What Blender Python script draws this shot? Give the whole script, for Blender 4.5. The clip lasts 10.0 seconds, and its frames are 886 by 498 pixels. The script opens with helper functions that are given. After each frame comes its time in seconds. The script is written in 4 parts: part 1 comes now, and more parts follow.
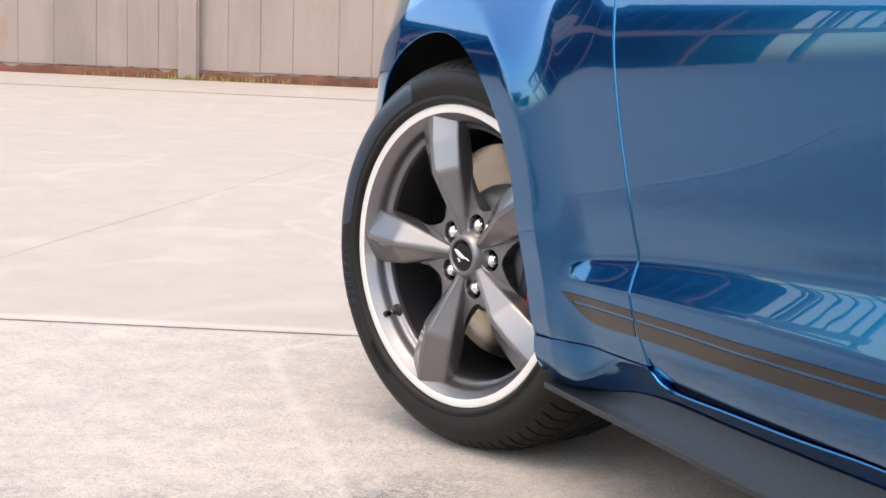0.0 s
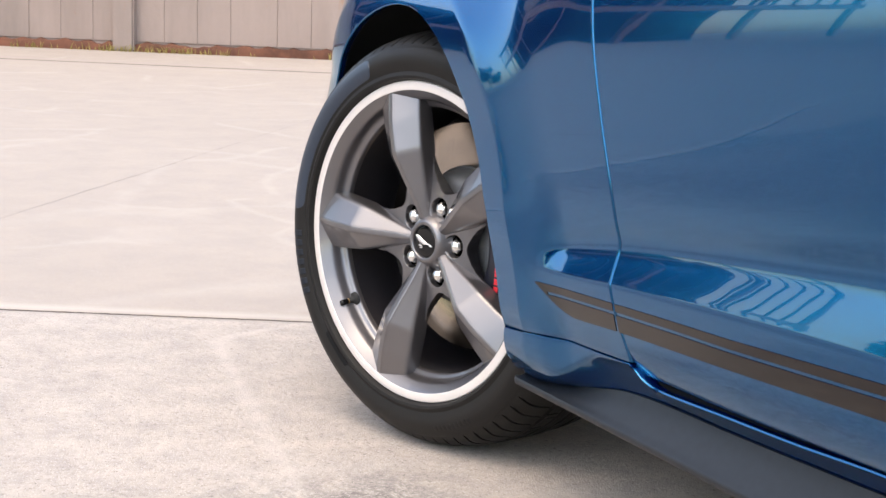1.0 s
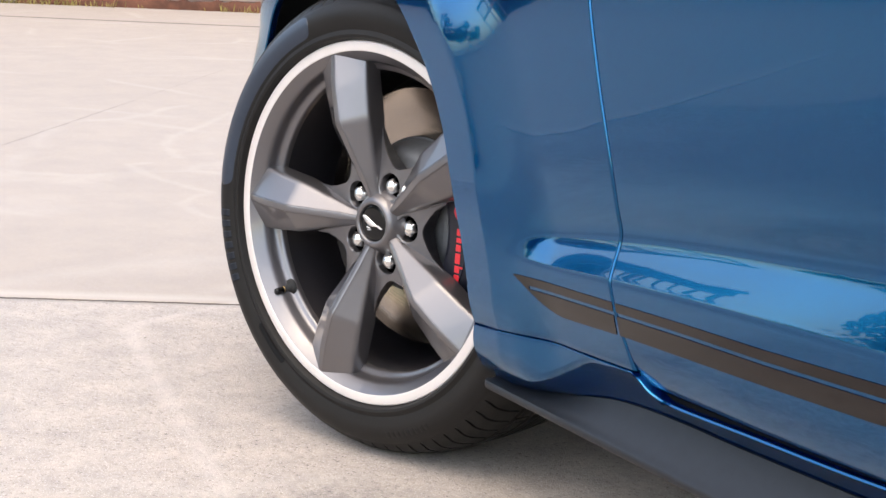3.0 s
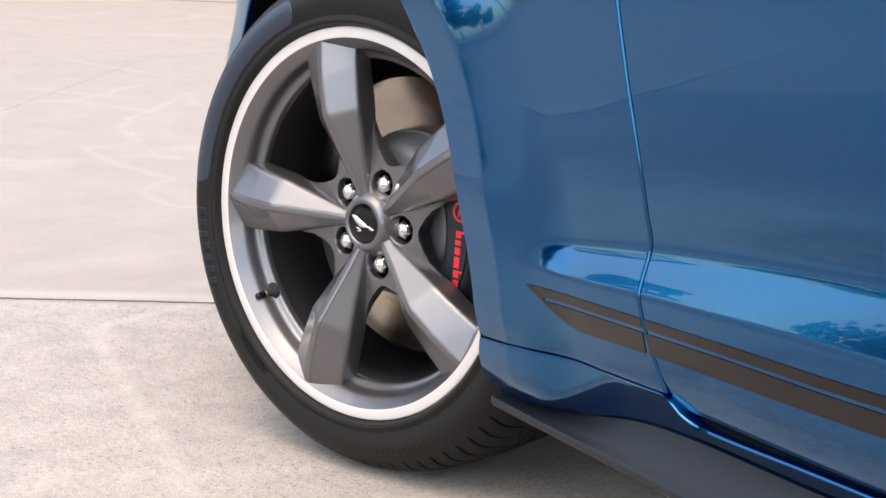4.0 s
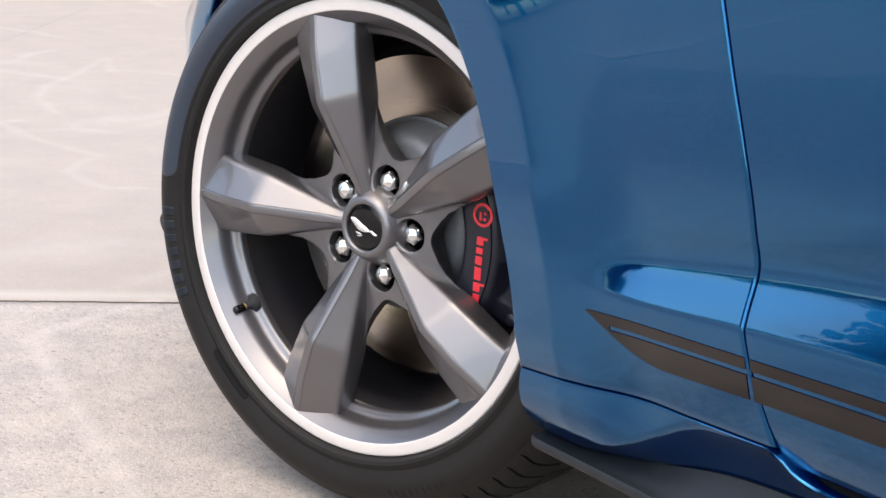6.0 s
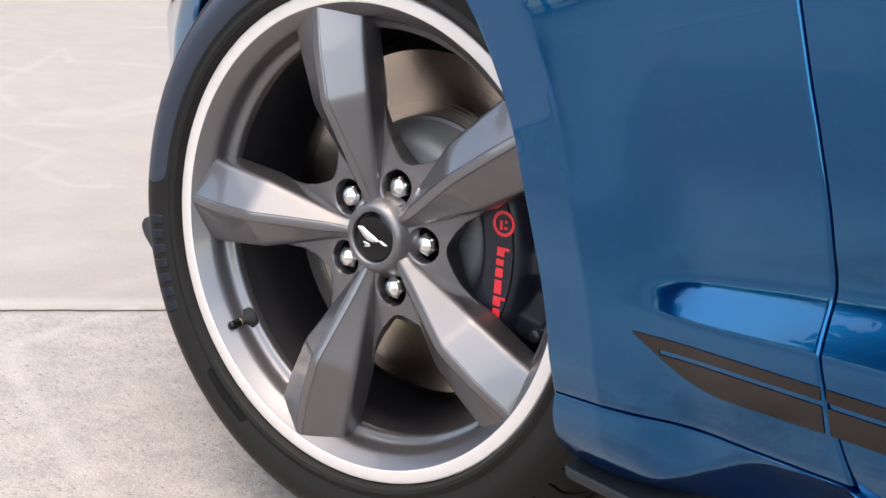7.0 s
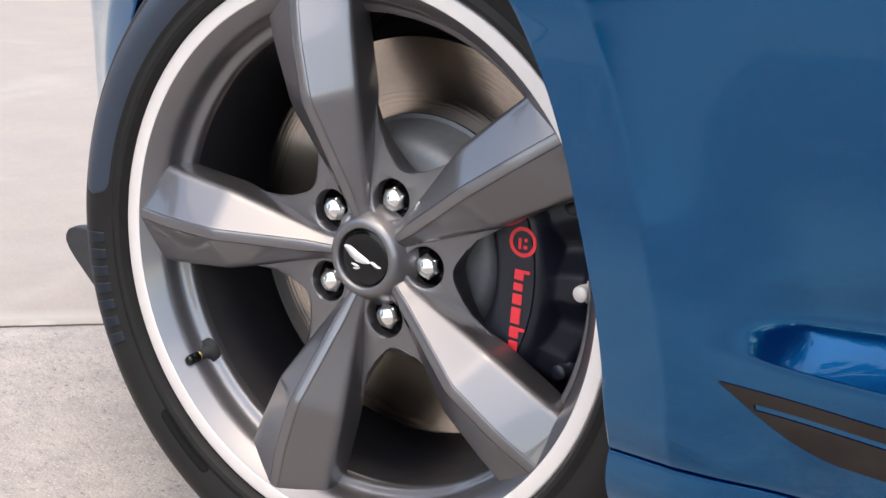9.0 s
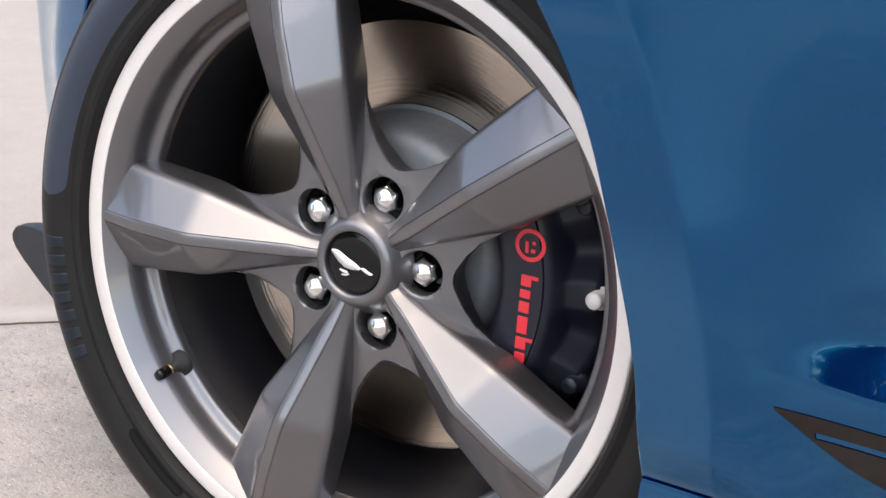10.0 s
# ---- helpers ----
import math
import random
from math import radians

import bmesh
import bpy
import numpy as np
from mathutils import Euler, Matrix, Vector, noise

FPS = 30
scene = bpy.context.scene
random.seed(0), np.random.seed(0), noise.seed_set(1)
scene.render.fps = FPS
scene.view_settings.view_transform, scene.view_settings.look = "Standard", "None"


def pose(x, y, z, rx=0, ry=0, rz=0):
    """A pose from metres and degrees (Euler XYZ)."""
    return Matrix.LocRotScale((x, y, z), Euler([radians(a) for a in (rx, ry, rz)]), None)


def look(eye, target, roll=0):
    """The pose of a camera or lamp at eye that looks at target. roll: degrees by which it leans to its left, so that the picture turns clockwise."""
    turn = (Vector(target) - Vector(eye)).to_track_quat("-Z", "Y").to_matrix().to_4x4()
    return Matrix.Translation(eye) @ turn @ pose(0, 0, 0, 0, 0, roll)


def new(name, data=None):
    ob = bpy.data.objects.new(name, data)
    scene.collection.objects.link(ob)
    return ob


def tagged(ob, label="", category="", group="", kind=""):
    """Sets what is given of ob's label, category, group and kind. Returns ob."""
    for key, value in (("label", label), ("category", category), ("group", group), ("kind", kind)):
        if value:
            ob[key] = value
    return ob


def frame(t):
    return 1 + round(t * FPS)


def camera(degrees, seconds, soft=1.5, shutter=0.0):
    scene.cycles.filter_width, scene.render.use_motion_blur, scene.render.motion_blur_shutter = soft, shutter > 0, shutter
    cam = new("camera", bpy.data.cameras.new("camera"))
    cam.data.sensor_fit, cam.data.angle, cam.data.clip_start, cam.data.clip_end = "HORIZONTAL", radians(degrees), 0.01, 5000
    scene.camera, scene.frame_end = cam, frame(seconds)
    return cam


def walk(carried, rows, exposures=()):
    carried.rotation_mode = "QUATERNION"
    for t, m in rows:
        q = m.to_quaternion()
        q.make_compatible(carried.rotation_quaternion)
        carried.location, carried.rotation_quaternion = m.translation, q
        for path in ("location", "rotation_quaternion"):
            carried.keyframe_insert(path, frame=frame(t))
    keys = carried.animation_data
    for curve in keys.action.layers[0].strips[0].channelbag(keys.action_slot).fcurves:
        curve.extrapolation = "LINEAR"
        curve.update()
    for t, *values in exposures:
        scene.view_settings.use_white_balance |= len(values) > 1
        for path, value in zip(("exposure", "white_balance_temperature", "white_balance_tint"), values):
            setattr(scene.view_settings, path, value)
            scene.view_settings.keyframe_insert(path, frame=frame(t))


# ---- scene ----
cam = camera(27.28, 10.0)
walk(cam, [
    (0.0, pose(2.8734, -1.1894, 0.8055, 81.611, -1.622, 68.584)),
    (0.5, pose(2.7839, -1.1755, 0.8036, 81.195, -1.655, 67.580)),
    (1.0, pose(2.6945, -1.1615, 0.8041, 80.720, -1.597, 66.565)),
    (1.5, pose(2.6157, -1.1533, 0.7989, 80.379, -1.616, 65.565)),
    (2.0, pose(2.5319, -1.1424, 0.7924, 80.068, -1.729, 64.634)),
    (2.5, pose(2.4341, -1.1254, 0.7888, 79.718, -1.755, 63.747)),
    (4.0, pose(2.1301, -1.0750, 0.7916, 78.450, -1.686, 61.261)),
    (4.5, pose(2.0329, -1.0579, 0.7854, 78.176, -1.688, 60.455)),
    (5.0, pose(1.9402, -1.0443, 0.7800, 77.896, -1.815, 59.647)),
    (6.5, pose(1.6724, -1.0128, 0.7715, 76.926, -1.829, 57.134)),
    (7.0, pose(1.5893, -0.9986, 0.7660, 76.757, -1.759, 56.310)),
    (7.5, pose(1.5065, -0.9916, 0.7675, 76.415, -1.732, 55.198)),
    (8.0, pose(1.4254, -0.9731, 0.7611, 76.222, -1.674, 54.209)),
    (8.5, pose(1.3498, -0.9580, 0.7540, 76.026, -1.750, 53.048)),
    (9.0, pose(1.2786, -0.9461, 0.7456, 75.863, -1.921, 51.733)),
    (9.5, pose(1.2007, -0.9318, 0.7443, 75.364, -1.856, 50.217)),
    (10.0, pose(1.1263, -0.9136, 0.7440, 74.748, -1.769, 48.844)),
], [(0.0, 1.98, 7700, 8.0), (10.0, 1.88, 7300, 7.0)])

# ---- world and sun ----
SUN_EL, SUN_AZ = 66.0, -62.0   # elevation; direction towards the sun, degrees from +x
world = bpy.data.worlds.new("sky")
scene.world = world
world.use_nodes = True
wn = world.node_tree.nodes
wn.clear()
sky = wn.new("ShaderNodeTexSky")
sky.sky_type = 'NISHITA'
sky.sun_disc = False
sky.sun_elevation = radians(SUN_EL)
sky.sun_rotation = radians(90.0 - SUN_AZ)
sky.air_density, sky.dust_density, sky.ozone_density = 0.85, 1.6, 0.0
bg = wn.new("ShaderNodeBackground")
bg.inputs["Strength"].default_value = 0.15
wo = wn.new("ShaderNodeOutputWorld")
world.node_tree.links.new(sky.outputs[0], bg.inputs["Color"])
world.node_tree.links.new(bg.outputs[0], wo.inputs["Surface"])
sun = new("sun", bpy.data.lights.new("sun", "SUN"))
sun.data.energy = 0.5
sun.data.angle = radians(95.0)
sun.data.color = (1.0, 0.95, 0.88)
sun.matrix_world = look((0, 0, 0), (-math.cos(radians(SUN_AZ)) * math.cos(radians(SUN_EL)), -math.sin(radians(SUN_AZ)) * math.cos(radians(SUN_EL)), -math.sin(radians(SUN_EL))))


# ---- materials ----
class Mat:
    """A small wrapper that builds a node material."""

    def __init__(self, name, rough=0.5, metal=0.0, color=(0.5, 0.5, 0.5), **more):
        self.m = bpy.data.materials.new(name)
        self.m.use_nodes = True
        self.t = self.m.node_tree
        self.b = self.t.nodes["Principled BSDF"]
        self.set(rough=rough, metal=metal, color=color)
        for k, v in more.items():
            self.b.inputs[k.replace("_", " ")].default_value = v
        self.co = None

    def set(self, rough=None, metal=None, color=None):
        if rough is not None:
            self.b.inputs["Roughness"].default_value = rough
        if metal is not None:
            self.b.inputs["Metallic"].default_value = metal
        if color is not None:
            self.b.inputs["Base Color"].default_value = (*color, 1)

    def node(self, kind, **inp):
        n = self.t.nodes.new(kind)
        for k, v in inp.items():
            n.inputs[k.replace("_", " ")].default_value = v
        return n

    def link(self, a, b):
        self.t.links.new(a, b)

    def coords(self, scale=(1, 1, 1), rot=(0, 0, 0), loc=(0, 0, 0)):
        tc = self.node("ShaderNodeTexCoord")
        mp = self.node("ShaderNodeMapping")
        mp.inputs["Scale"].default_value = scale
        mp.inputs["Rotation"].default_value = rot
        mp.inputs["Location"].default_value = loc
        self.link(tc.outputs["Object"], mp.inputs["Vector"])
        return mp.outputs["Vector"]

    def place(self, scale=(1, 1, 1)):
        g = self.node("ShaderNodeNewGeometry")
        mp = self.node("ShaderNodeMapping")
        mp.inputs["Scale"].default_value = scale
        self.link(g.outputs["Position"], mp.inputs["Vector"])
        return mp.outputs["Vector"]

    def noise(self, co, scale, detail=4.0, rough=0.55, dist=0.0):
        n = self.node("ShaderNodeTexNoise", Scale=scale, Detail=detail, Roughness=rough, Distortion=dist)
        self.link(co, n.inputs["Vector"])
        return n.outputs["Fac"]

    def ramp(self, fac, stops):
        r = self.node("ShaderNodeValToRGB")
        e = r.color_ramp.elements
        while len(e) < len(stops):
            e.new(0.5)
        for el, (p, c) in zip(e, stops):
            el.position = p
            el.color = (*c, 1) if len(c) == 3 else c
        self.link(fac, r.inputs["Fac"])
        return r.outputs["Color"]

    def mix(self, fac, a, b, kind="MIX"):
        n = self.node("ShaderNodeMix")
        n.data_type = "RGBA"
        n.blend_type = kind
        for val, sock in ((fac, n.inputs[0]), (a, n.inputs[6]), (b, n.inputs[7])):
            if isinstance(val, (int, float)):
                sock.default_value = val
            elif isinstance(val, tuple):
                sock.default_value = (*val, 1)
            else:
                self.link(val, sock)
        return n.outputs[2]

    def math(self, op, a, b=None):
        n = self.node("ShaderNodeMath")
        n.operation = op
        for val, sock in ((a, n.inputs[0]), (b, n.inputs[1])):
            if val is None:
                continue
            if isinstance(val, (int, float)):
                sock.default_value = val
            else:
                self.link(val, sock)
        return n.outputs[0]

    def base(self, col):
        self.link(col, self.b.inputs["Base Color"])

    def rough(self, fac, lo, hi):
        n = self.node("ShaderNodeMapRange")
        n.inputs["To Min"].default_value = lo
        n.inputs["To Max"].default_value = hi
        self.link(fac, n.inputs["Value"])
        self.link(n.outputs[0], self.b.inputs["Roughness"])

    def bump(self, fac, dist, strength=1.0):
        n = self.node("ShaderNodeBump", Strength=strength, Distance=dist)
        self.link(fac, n.inputs["Height"])
        self.link(n.outputs[0], self.b.inputs["Normal"])


def make_paint():
    """Metal flake that mirrors in teal over a deep blue pigment, under one clear coat."""
    m = Mat("blue_paint", 0.28, 1.0, (0.0, 0.1, 0.2), Coat_Weight=1.0, Coat_Roughness=0.012, Coat_IOR=1.38)
    m.b.inputs["Specular Tint"].default_value = (0.14, 0.66, 0.86, 1)
    co = m.coords()
    flake = m.noise(co, 2600.0, 1.0)
    m.base(m.mix(m.math("MULTIPLY", flake, 0.35), (0.0, 0.085, 0.180), (0.0, 0.220, 0.415)))
    dust = m.noise(co, 9.0, 6.0, 0.65)
    m.rough(dust, 0.12, 0.18)
    pigment = m.node("ShaderNodeBsdfPrincipled", Roughness=0.5, Specular_IOR_Level=0.0, Coat_Weight=1.0, Coat_Roughness=0.012, Coat_IOR=1.38)
    m.link(m.mix(dust, (0.0, 0.020, 0.200), (0.0, 0.028, 0.250)), pigment.inputs["Base Color"])
    # the slight waviness of sprayed sheet metal
    wave = m.node("ShaderNodeBump", Strength=1.0, Distance=0.00022)
    m.link(m.noise(co, 4.5, 2.0, 0.5, 0.4), wave.inputs["Height"])
    both = m.node("ShaderNodeMixShader", Fac=0.15)
    for k, bsdf in enumerate((m.b, pigment)):
        m.link(wave.outputs[0], bsdf.inputs["Coat Normal"])
        m.link(bsdf.outputs[0], both.inputs[1 + k])
    m.link(both.outputs[0], m.t.nodes["Material Output"].inputs["Surface"])
    return m.m


def make_concrete():
    m = Mat("concrete_ground", 0.9, 0.0, (0.5, 0.46, 0.42))
    co = m.coords()
    place = m.node("ShaderNodeSeparateXYZ")
    m.link(co, place.inputs[0])
    px, py = place.outputs["X"], place.outputs["Y"]
    clamp = lambda v: m.math("MINIMUM", m.math("MAXIMUM", v, 0.0), 1.0)
    grey = lambda v: (v, v, v)

    def line(x0, y0, nx, ny):
        return m.math("ADD", m.math("MULTIPLY", m.math("SUBTRACT", px, x0), nx), m.math("MULTIPLY", m.math("SUBTRACT", py, y0), ny))

    def distance(x0, y0, x1, y1):
        """Distance on the ground from a straight stretch between two places."""
        dx, dy = x1 - x0, y1 - y0
        t = clamp(m.math("DIVIDE", line(x0, y0, dx, dy), dx * dx + dy * dy))
        ex = m.math("SUBTRACT", m.math("SUBTRACT", px, x0), m.math("MULTIPLY", t, dx))
        ey = m.math("SUBTRACT", m.math("SUBTRACT", py, y0), m.math("MULTIPLY", t, dy))
        return m.math("SQRT", m.math("ADD", m.math("MULTIPLY", ex, ex), m.math("MULTIPLY", ey, ey)))

    # the rough slab that carries the car ends at two joints
    s = line(-1.178, -0.247, -0.889, 0.457)
    c = line(-2.10, -2.05, 0.28, 0.96)
    rough_slab = m.math("MULTIPLY", clamp(m.math("SUBTRACT", 0.5, m.math("MULTIPLY", s, 90.0))), clamp(m.math("ADD", 0.5, m.math("MULTIPLY", c, 90.0))))
    large = m.noise(co, 0.55, 5.0, 0.6)
    mid = m.noise(co, 5.0, 6.0, 0.65)
    fine = m.noise(co, 125.0, 5.0, 0.72)
    grain = m.noise(co, 62.0, 4.0, 0.7)
    grit = m.noise(co, 300.0, 2.0, 0.6)
    col = m.mix(large, (0.435, 0.375, 0.326), (0.495, 0.432, 0.380))
    col = m.mix(m.math("SUBTRACT", 1.0, rough_slab), col, (0.79, 0.775, 0.765), "MULTIPLY")
    col = m.mix(m.ramp(mid, [(0.40, (0, 0, 0)), (0.66, grey(0.32))]), col, (0.28, 0.25, 0.232))
    blot = m.ramp(m.noise(co, 14.0, 5.0, 0.7), [(0.40, (0, 0, 0)), (0.66, grey(0.5))])
    col = m.mix(m.mix(1.0, blot, m.mix(rough_slab, grey(0.25), grey(1.0)), "MULTIPLY"), col, (0.27, 0.240, 0.226))
    # fine grain, dark and pale
    col = m.mix(m.math("MULTIPLY", m.math("ADD", m.math("MULTIPLY", rough_slab, 0.75), 0.25), 0.26), col, m.ramp(grain, [(0.30, grey(0.45)), (0.52, grey(1.0)), (0.72, grey(1.28))]), "MULTIPLY")
    pits = m.ramp(fine, [(0.365, (1, 1, 1)), (0.425, (0, 0, 0))])
    pitmask = m.ramp(m.noise(co, 3.2, 4.0, 0.6), [(0.35, grey(0.45)), (0.65, grey(0.95))])
    pitmask = m.mix(1.0, pitmask, m.mix(rough_slab, grey(0.18), grey(1.0)), "MULTIPLY")
    col = m.mix(m.mix(1.0, pits, pitmask, "MULTIPLY"), col, (0.105, 0.090, 0.083))
    light = m.ramp(grit, [(0.57, (0, 0, 0)), (0.70, grey(0.8))])
    col = m.mix(m.mix(1.0, light, m.mix(rough_slab, grey(0.3), grey(1.0)), "MULTIPLY"), col, (0.66, 0.61, 0.575))
    # worn, blotched surfacing beside the car and further out
    edge = m.math("ADD", m.math("MULTIPLY", py, -2.2), m.math("MULTIPLY", m.noise(co, 2.0, 4.0, 0.6), 1.2))
    beside = m.math("ADD", m.math("MULTIPLY", m.math("SUBTRACT", px, 0.10), 6.0), m.math("MULTIPLY", m.math("SUBTRACT", m.noise(co, 4.0, 4.0, 0.6), 0.5), 3.0))
    worn = m.math("MULTIPLY", m.math("MAXIMUM", clamp(m.math("SUBTRACT", edge, 2.1)), m.math("MULTIPLY", m.math("MULTIPLY", clamp(beside), clamp(m.math("MULTIPLY", m.math("ADD", py, 0.02), -7.0))), 0.6)), rough_slab)
    patches = m.ramp(m.noise(co, 15.0, 6.0, 0.72, 0.8), [(0.42, (0, 0, 0)), (0.58, grey(0.75))])
    col = m.mix(m.mix(1.0, patches, worn, "MULTIPLY"), col, (0.16, 0.143, 0.141))
    specks = m.ramp(m.noise(co, 48.0, 6.0, 0.72), [(0.470, (0, 0, 0)), (0.540, grey(0.9))])
    col = m.mix(m.mix(1.0, specks, worn, "MULTIPLY"), col, (0.105, 0.094, 0.091))
    coarse = m.ramp(m.noise(co, 26.0, 6.0, 0.75), [(0.50, (0, 0, 0)), (0.62, grey(0.5))])
    col = m.mix(m.mix(1.0, coarse, worn, "MULTIPLY"), col, (0.13, 0.117, 0.113))
    chips = m.ramp(m.noise(co, 170.0, 2.0, 0.6), [(0.56, (0, 0, 0)), (0.62, grey(0.95))])
    col = m.mix(m.mix(1.0, chips, worn, "MULTIPLY"), col, (0.62, 0.57, 0.53))
    # pale, wandering filler lines
    wob = m.node("ShaderNodeTexNoise", Scale=2.6, Detail=3.0)
    m.link(co, wob.inputs["Vector"])
    shift = m.mix(0.16, co, wob.outputs["Color"], "ADD")
    cell = m.node("ShaderNodeTexVoronoi", Scale=1.15)
    cell.feature = "DISTANCE_TO_EDGE"
    m.link(shift, cell.inputs["Vector"])
    vein = clamp(m.math("SUBTRACT", 1.0, m.math("DIVIDE", cell.outputs["Distance"], 0.045)))
    vein = m.math("MULTIPLY", vein, m.ramp(m.noise(co, 1.7, 2.0), [(0.46, (0, 0, 0)), (0.58, (1, 1, 1))]))
    col = m.mix(m.math("MULTIPLY", vein, 0.14), col, (0.58, 0.53, 0.495))
    # one smeared pale trail that leaves the joint, bends and runs beside the wheel
    trail = [(-0.985, 0.150), (-0.930, 0.030), (-0.888, -0.070), (-0.850, -0.105), (-0.760, -0.124), (-0.672, -0.141), (-0.263, -0.212), (0.12, -0.275), (0.60, -0.36)]
    loops = ([(-3.73, 1.19), (-4.06, 1.30), (-3.71, 1.07), (-3.46, 0.87), (-3.25, 0.77), (-2.97, 0.72)],
             [(-2.88, 0.59), (-2.87, 0.53), (-2.73, 0.52), (-2.54, 0.53), (-2.30, 0.58), (-2.25, 0.52), (-2.14, 0.44), (-2.02, 0.44), (-1.92, 0.45), (-1.90, 0.51)])

    def smear(places, width, amount, tone):
        near = None
        for (x0, y0), (x1, y1) in zip(places, places[1:]):
            d = distance(x0, y0, x1, y1)
            near = d if near is None else m.math("MINIMUM", near, d)
        near = m.math("ADD", near, m.math("MULTIPLY", m.math("SUBTRACT", m.noise(co, 9.0, 4.0, 0.6), 0.5), 2.2 * width))
        return m.mix(m.math("MULTIPLY", clamp(m.math("SUBTRACT", 1.1, m.math("DIVIDE", near, width))), amount), col, tone)

    col = smear(trail, 0.020, 0.30, (0.58, 0.52, 0.475))
    for places in loops:
        col = smear(places, 0.024, 0.13, (0.56, 0.51, 0.465))
    # a clean pale margin on the smoother slab, along the joint
    margin = clamp(m.math("SUBTRACT", 1.0, m.math("DIVIDE", m.math("ABSOLUTE", m.math("SUBTRACT", s, 0.045)), 0.045)))
    col = m.mix(m.math("MULTIPLY", margin, 0.4), col, (0.56, 0.51, 0.465))
    # the joint at the slab's other end
    seam = clamp(m.math("SUBTRACT", 1.0, m.math("DIVIDE", m.math("ABSOLUTE", c), 0.012)))
    col = m.mix(m.math("MULTIPLY", seam, 0.6), col, (0.12, 0.10, 0.095))
    # oily stain patches
    stain = m.ramp(m.noise(co, 1.35, 3.0, 0.5), [(0.24, grey(0.45)), (0.36, (0, 0, 0))])
    col = m.mix(stain, col, (0.27, 0.235, 0.215))
    m.base(col)
    m.rough(mid, 0.8, 0.95)
    h = m.math("ADD", m.math("MULTIPLY", fine, 0.6), m.math("MULTIPLY", grit, 0.4))
    m.bump(m.math("MULTIPLY", h, m.math("ADD", m.math("MULTIPLY", rough_slab, 0.7), 0.3)), 0.0045, 0.9)
    return m.m


def make_wall():
    m = Mat("stained_concrete_wall", 0.92, 0.0, (0.4, 0.33, 0.29))
    co = m.place()
    streak = m.noise(m.place(scale=(2.4, 2.4, 0.12)), 1.6, 6.0, 0.65)
    patch = m.noise(co, 0.8, 5.0, 0.6)
    fine = m.noise(co, 30.0, 5.0, 0.65)
    col = m.mix(streak, (0.22, 0.165, 0.145), (0.37, 0.285, 0.25))
    col = m.mix(m.math("MULTIPLY", patch, 0.8), col, (0.38, 0.305, 0.275))
    col = m.mix(m.math("MULTIPLY", fine, 0.25), col, (0.22, 0.18, 0.16))
    rust = m.ramp(m.noise(m.place(scale=(1.0, 1.0, 0.5)), 3.1, 6.0, 0.7), [(0.60, (0, 0, 0)), (0.70, (0.7, 0.7, 0.7))])
    col = m.mix(rust, col, (0.33, 0.17, 0.10))
    grime = m.ramp(m.noise(m.place(scale=(1.0, 1.0, 0.25)), 1.3, 5.0, 0.65), [(0.50, (0, 0, 0)), (0.72, (0.6, 0.6, 0.6))])
    col = m.mix(grime, col, (0.17, 0.14, 0.125))
    m.base(col)
    m.bump(fine, 0.004, 0.6)
    return m.m


def make_simple(name, color, rough, metal=0.0, scale=60.0, amount=0.25, bump=0.0, dark=0.6, **more):
    m = Mat(name, rough, metal, color, **more)
    co = m.coords()
    n = m.noise(co, scale, 4.0, 0.6)
    n2 = m.noise(co, scale * 0.12, 4.0, 0.6)
    f = m.math("MULTIPLY", m.math("MULTIPLY", n, n2), 4.0 * amount)
    m.base(m.mix(f, color, tuple(c * dark for c in color)))
    m.rough(n2, max(0.02, rough - 0.06), min(1.0, rough + 0.08))
    if bump:
        m.bump(n, bump, 0.5)
    return m.m


def make_rotor():
    m = Mat("brushed_rotor_steel", 0.15, 1.0, (0.60, 0.53, 0.47), Anisotropic=0.9)
    co = m.coords()
    tan = m.node("ShaderNodeTangent")
    tan.direction_type = "RADIAL"
    tan.axis = "Y"
    m.link(tan.outputs[0], m.b.inputs["Tangent"])
    sep = m.node("ShaderNodeSeparateXYZ")
    m.link(co, sep.inputs[0])
    r = m.math("SQRT", m.math("ADD", m.math("POWER", sep.outputs["X"], 2.0), m.math("POWER", sep.outputs["Z"], 2.0)))
    comb = m.node("ShaderNodeCombineXYZ")
    m.link(r, comb.inputs[0])
    rings = m.noise(comb.outputs[0], 420.0, 3.0)
    spots = m.noise(co, 70.0, 5.0, 0.7)
    col = m.mix(rings, (0.42, 0.36, 0.30), (0.56, 0.48, 0.41))
    m.base(m.mix(m.ramp(spots, [(0.58, (0, 0, 0)), (0.75, (0.5, 0.5, 0.5))]), col, (0.30, 0.22, 0.17)))
    m.bump(rings, 0.0004, 0.5)
    return m.m


def make_tread():
    m = Mat("tyre_rubber", 0.55, 0.0, (0.022, 0.022, 0.024), Specular_IOR_Level=0.22)
    co = m.coords()
    n = m.noise(co, 40.0, 5.0, 0.6)
    n2 = m.noise(co, 500.0, 2.0, 0.6)
    m.base(m.mix(n, (0.0072, 0.0064, 0.0062), (0.0150, 0.0137, 0.0132)))
    m.rough(n, 0.42, 0.62)
    m.bump(n2, 0.0003, 0.5)
    return m.m


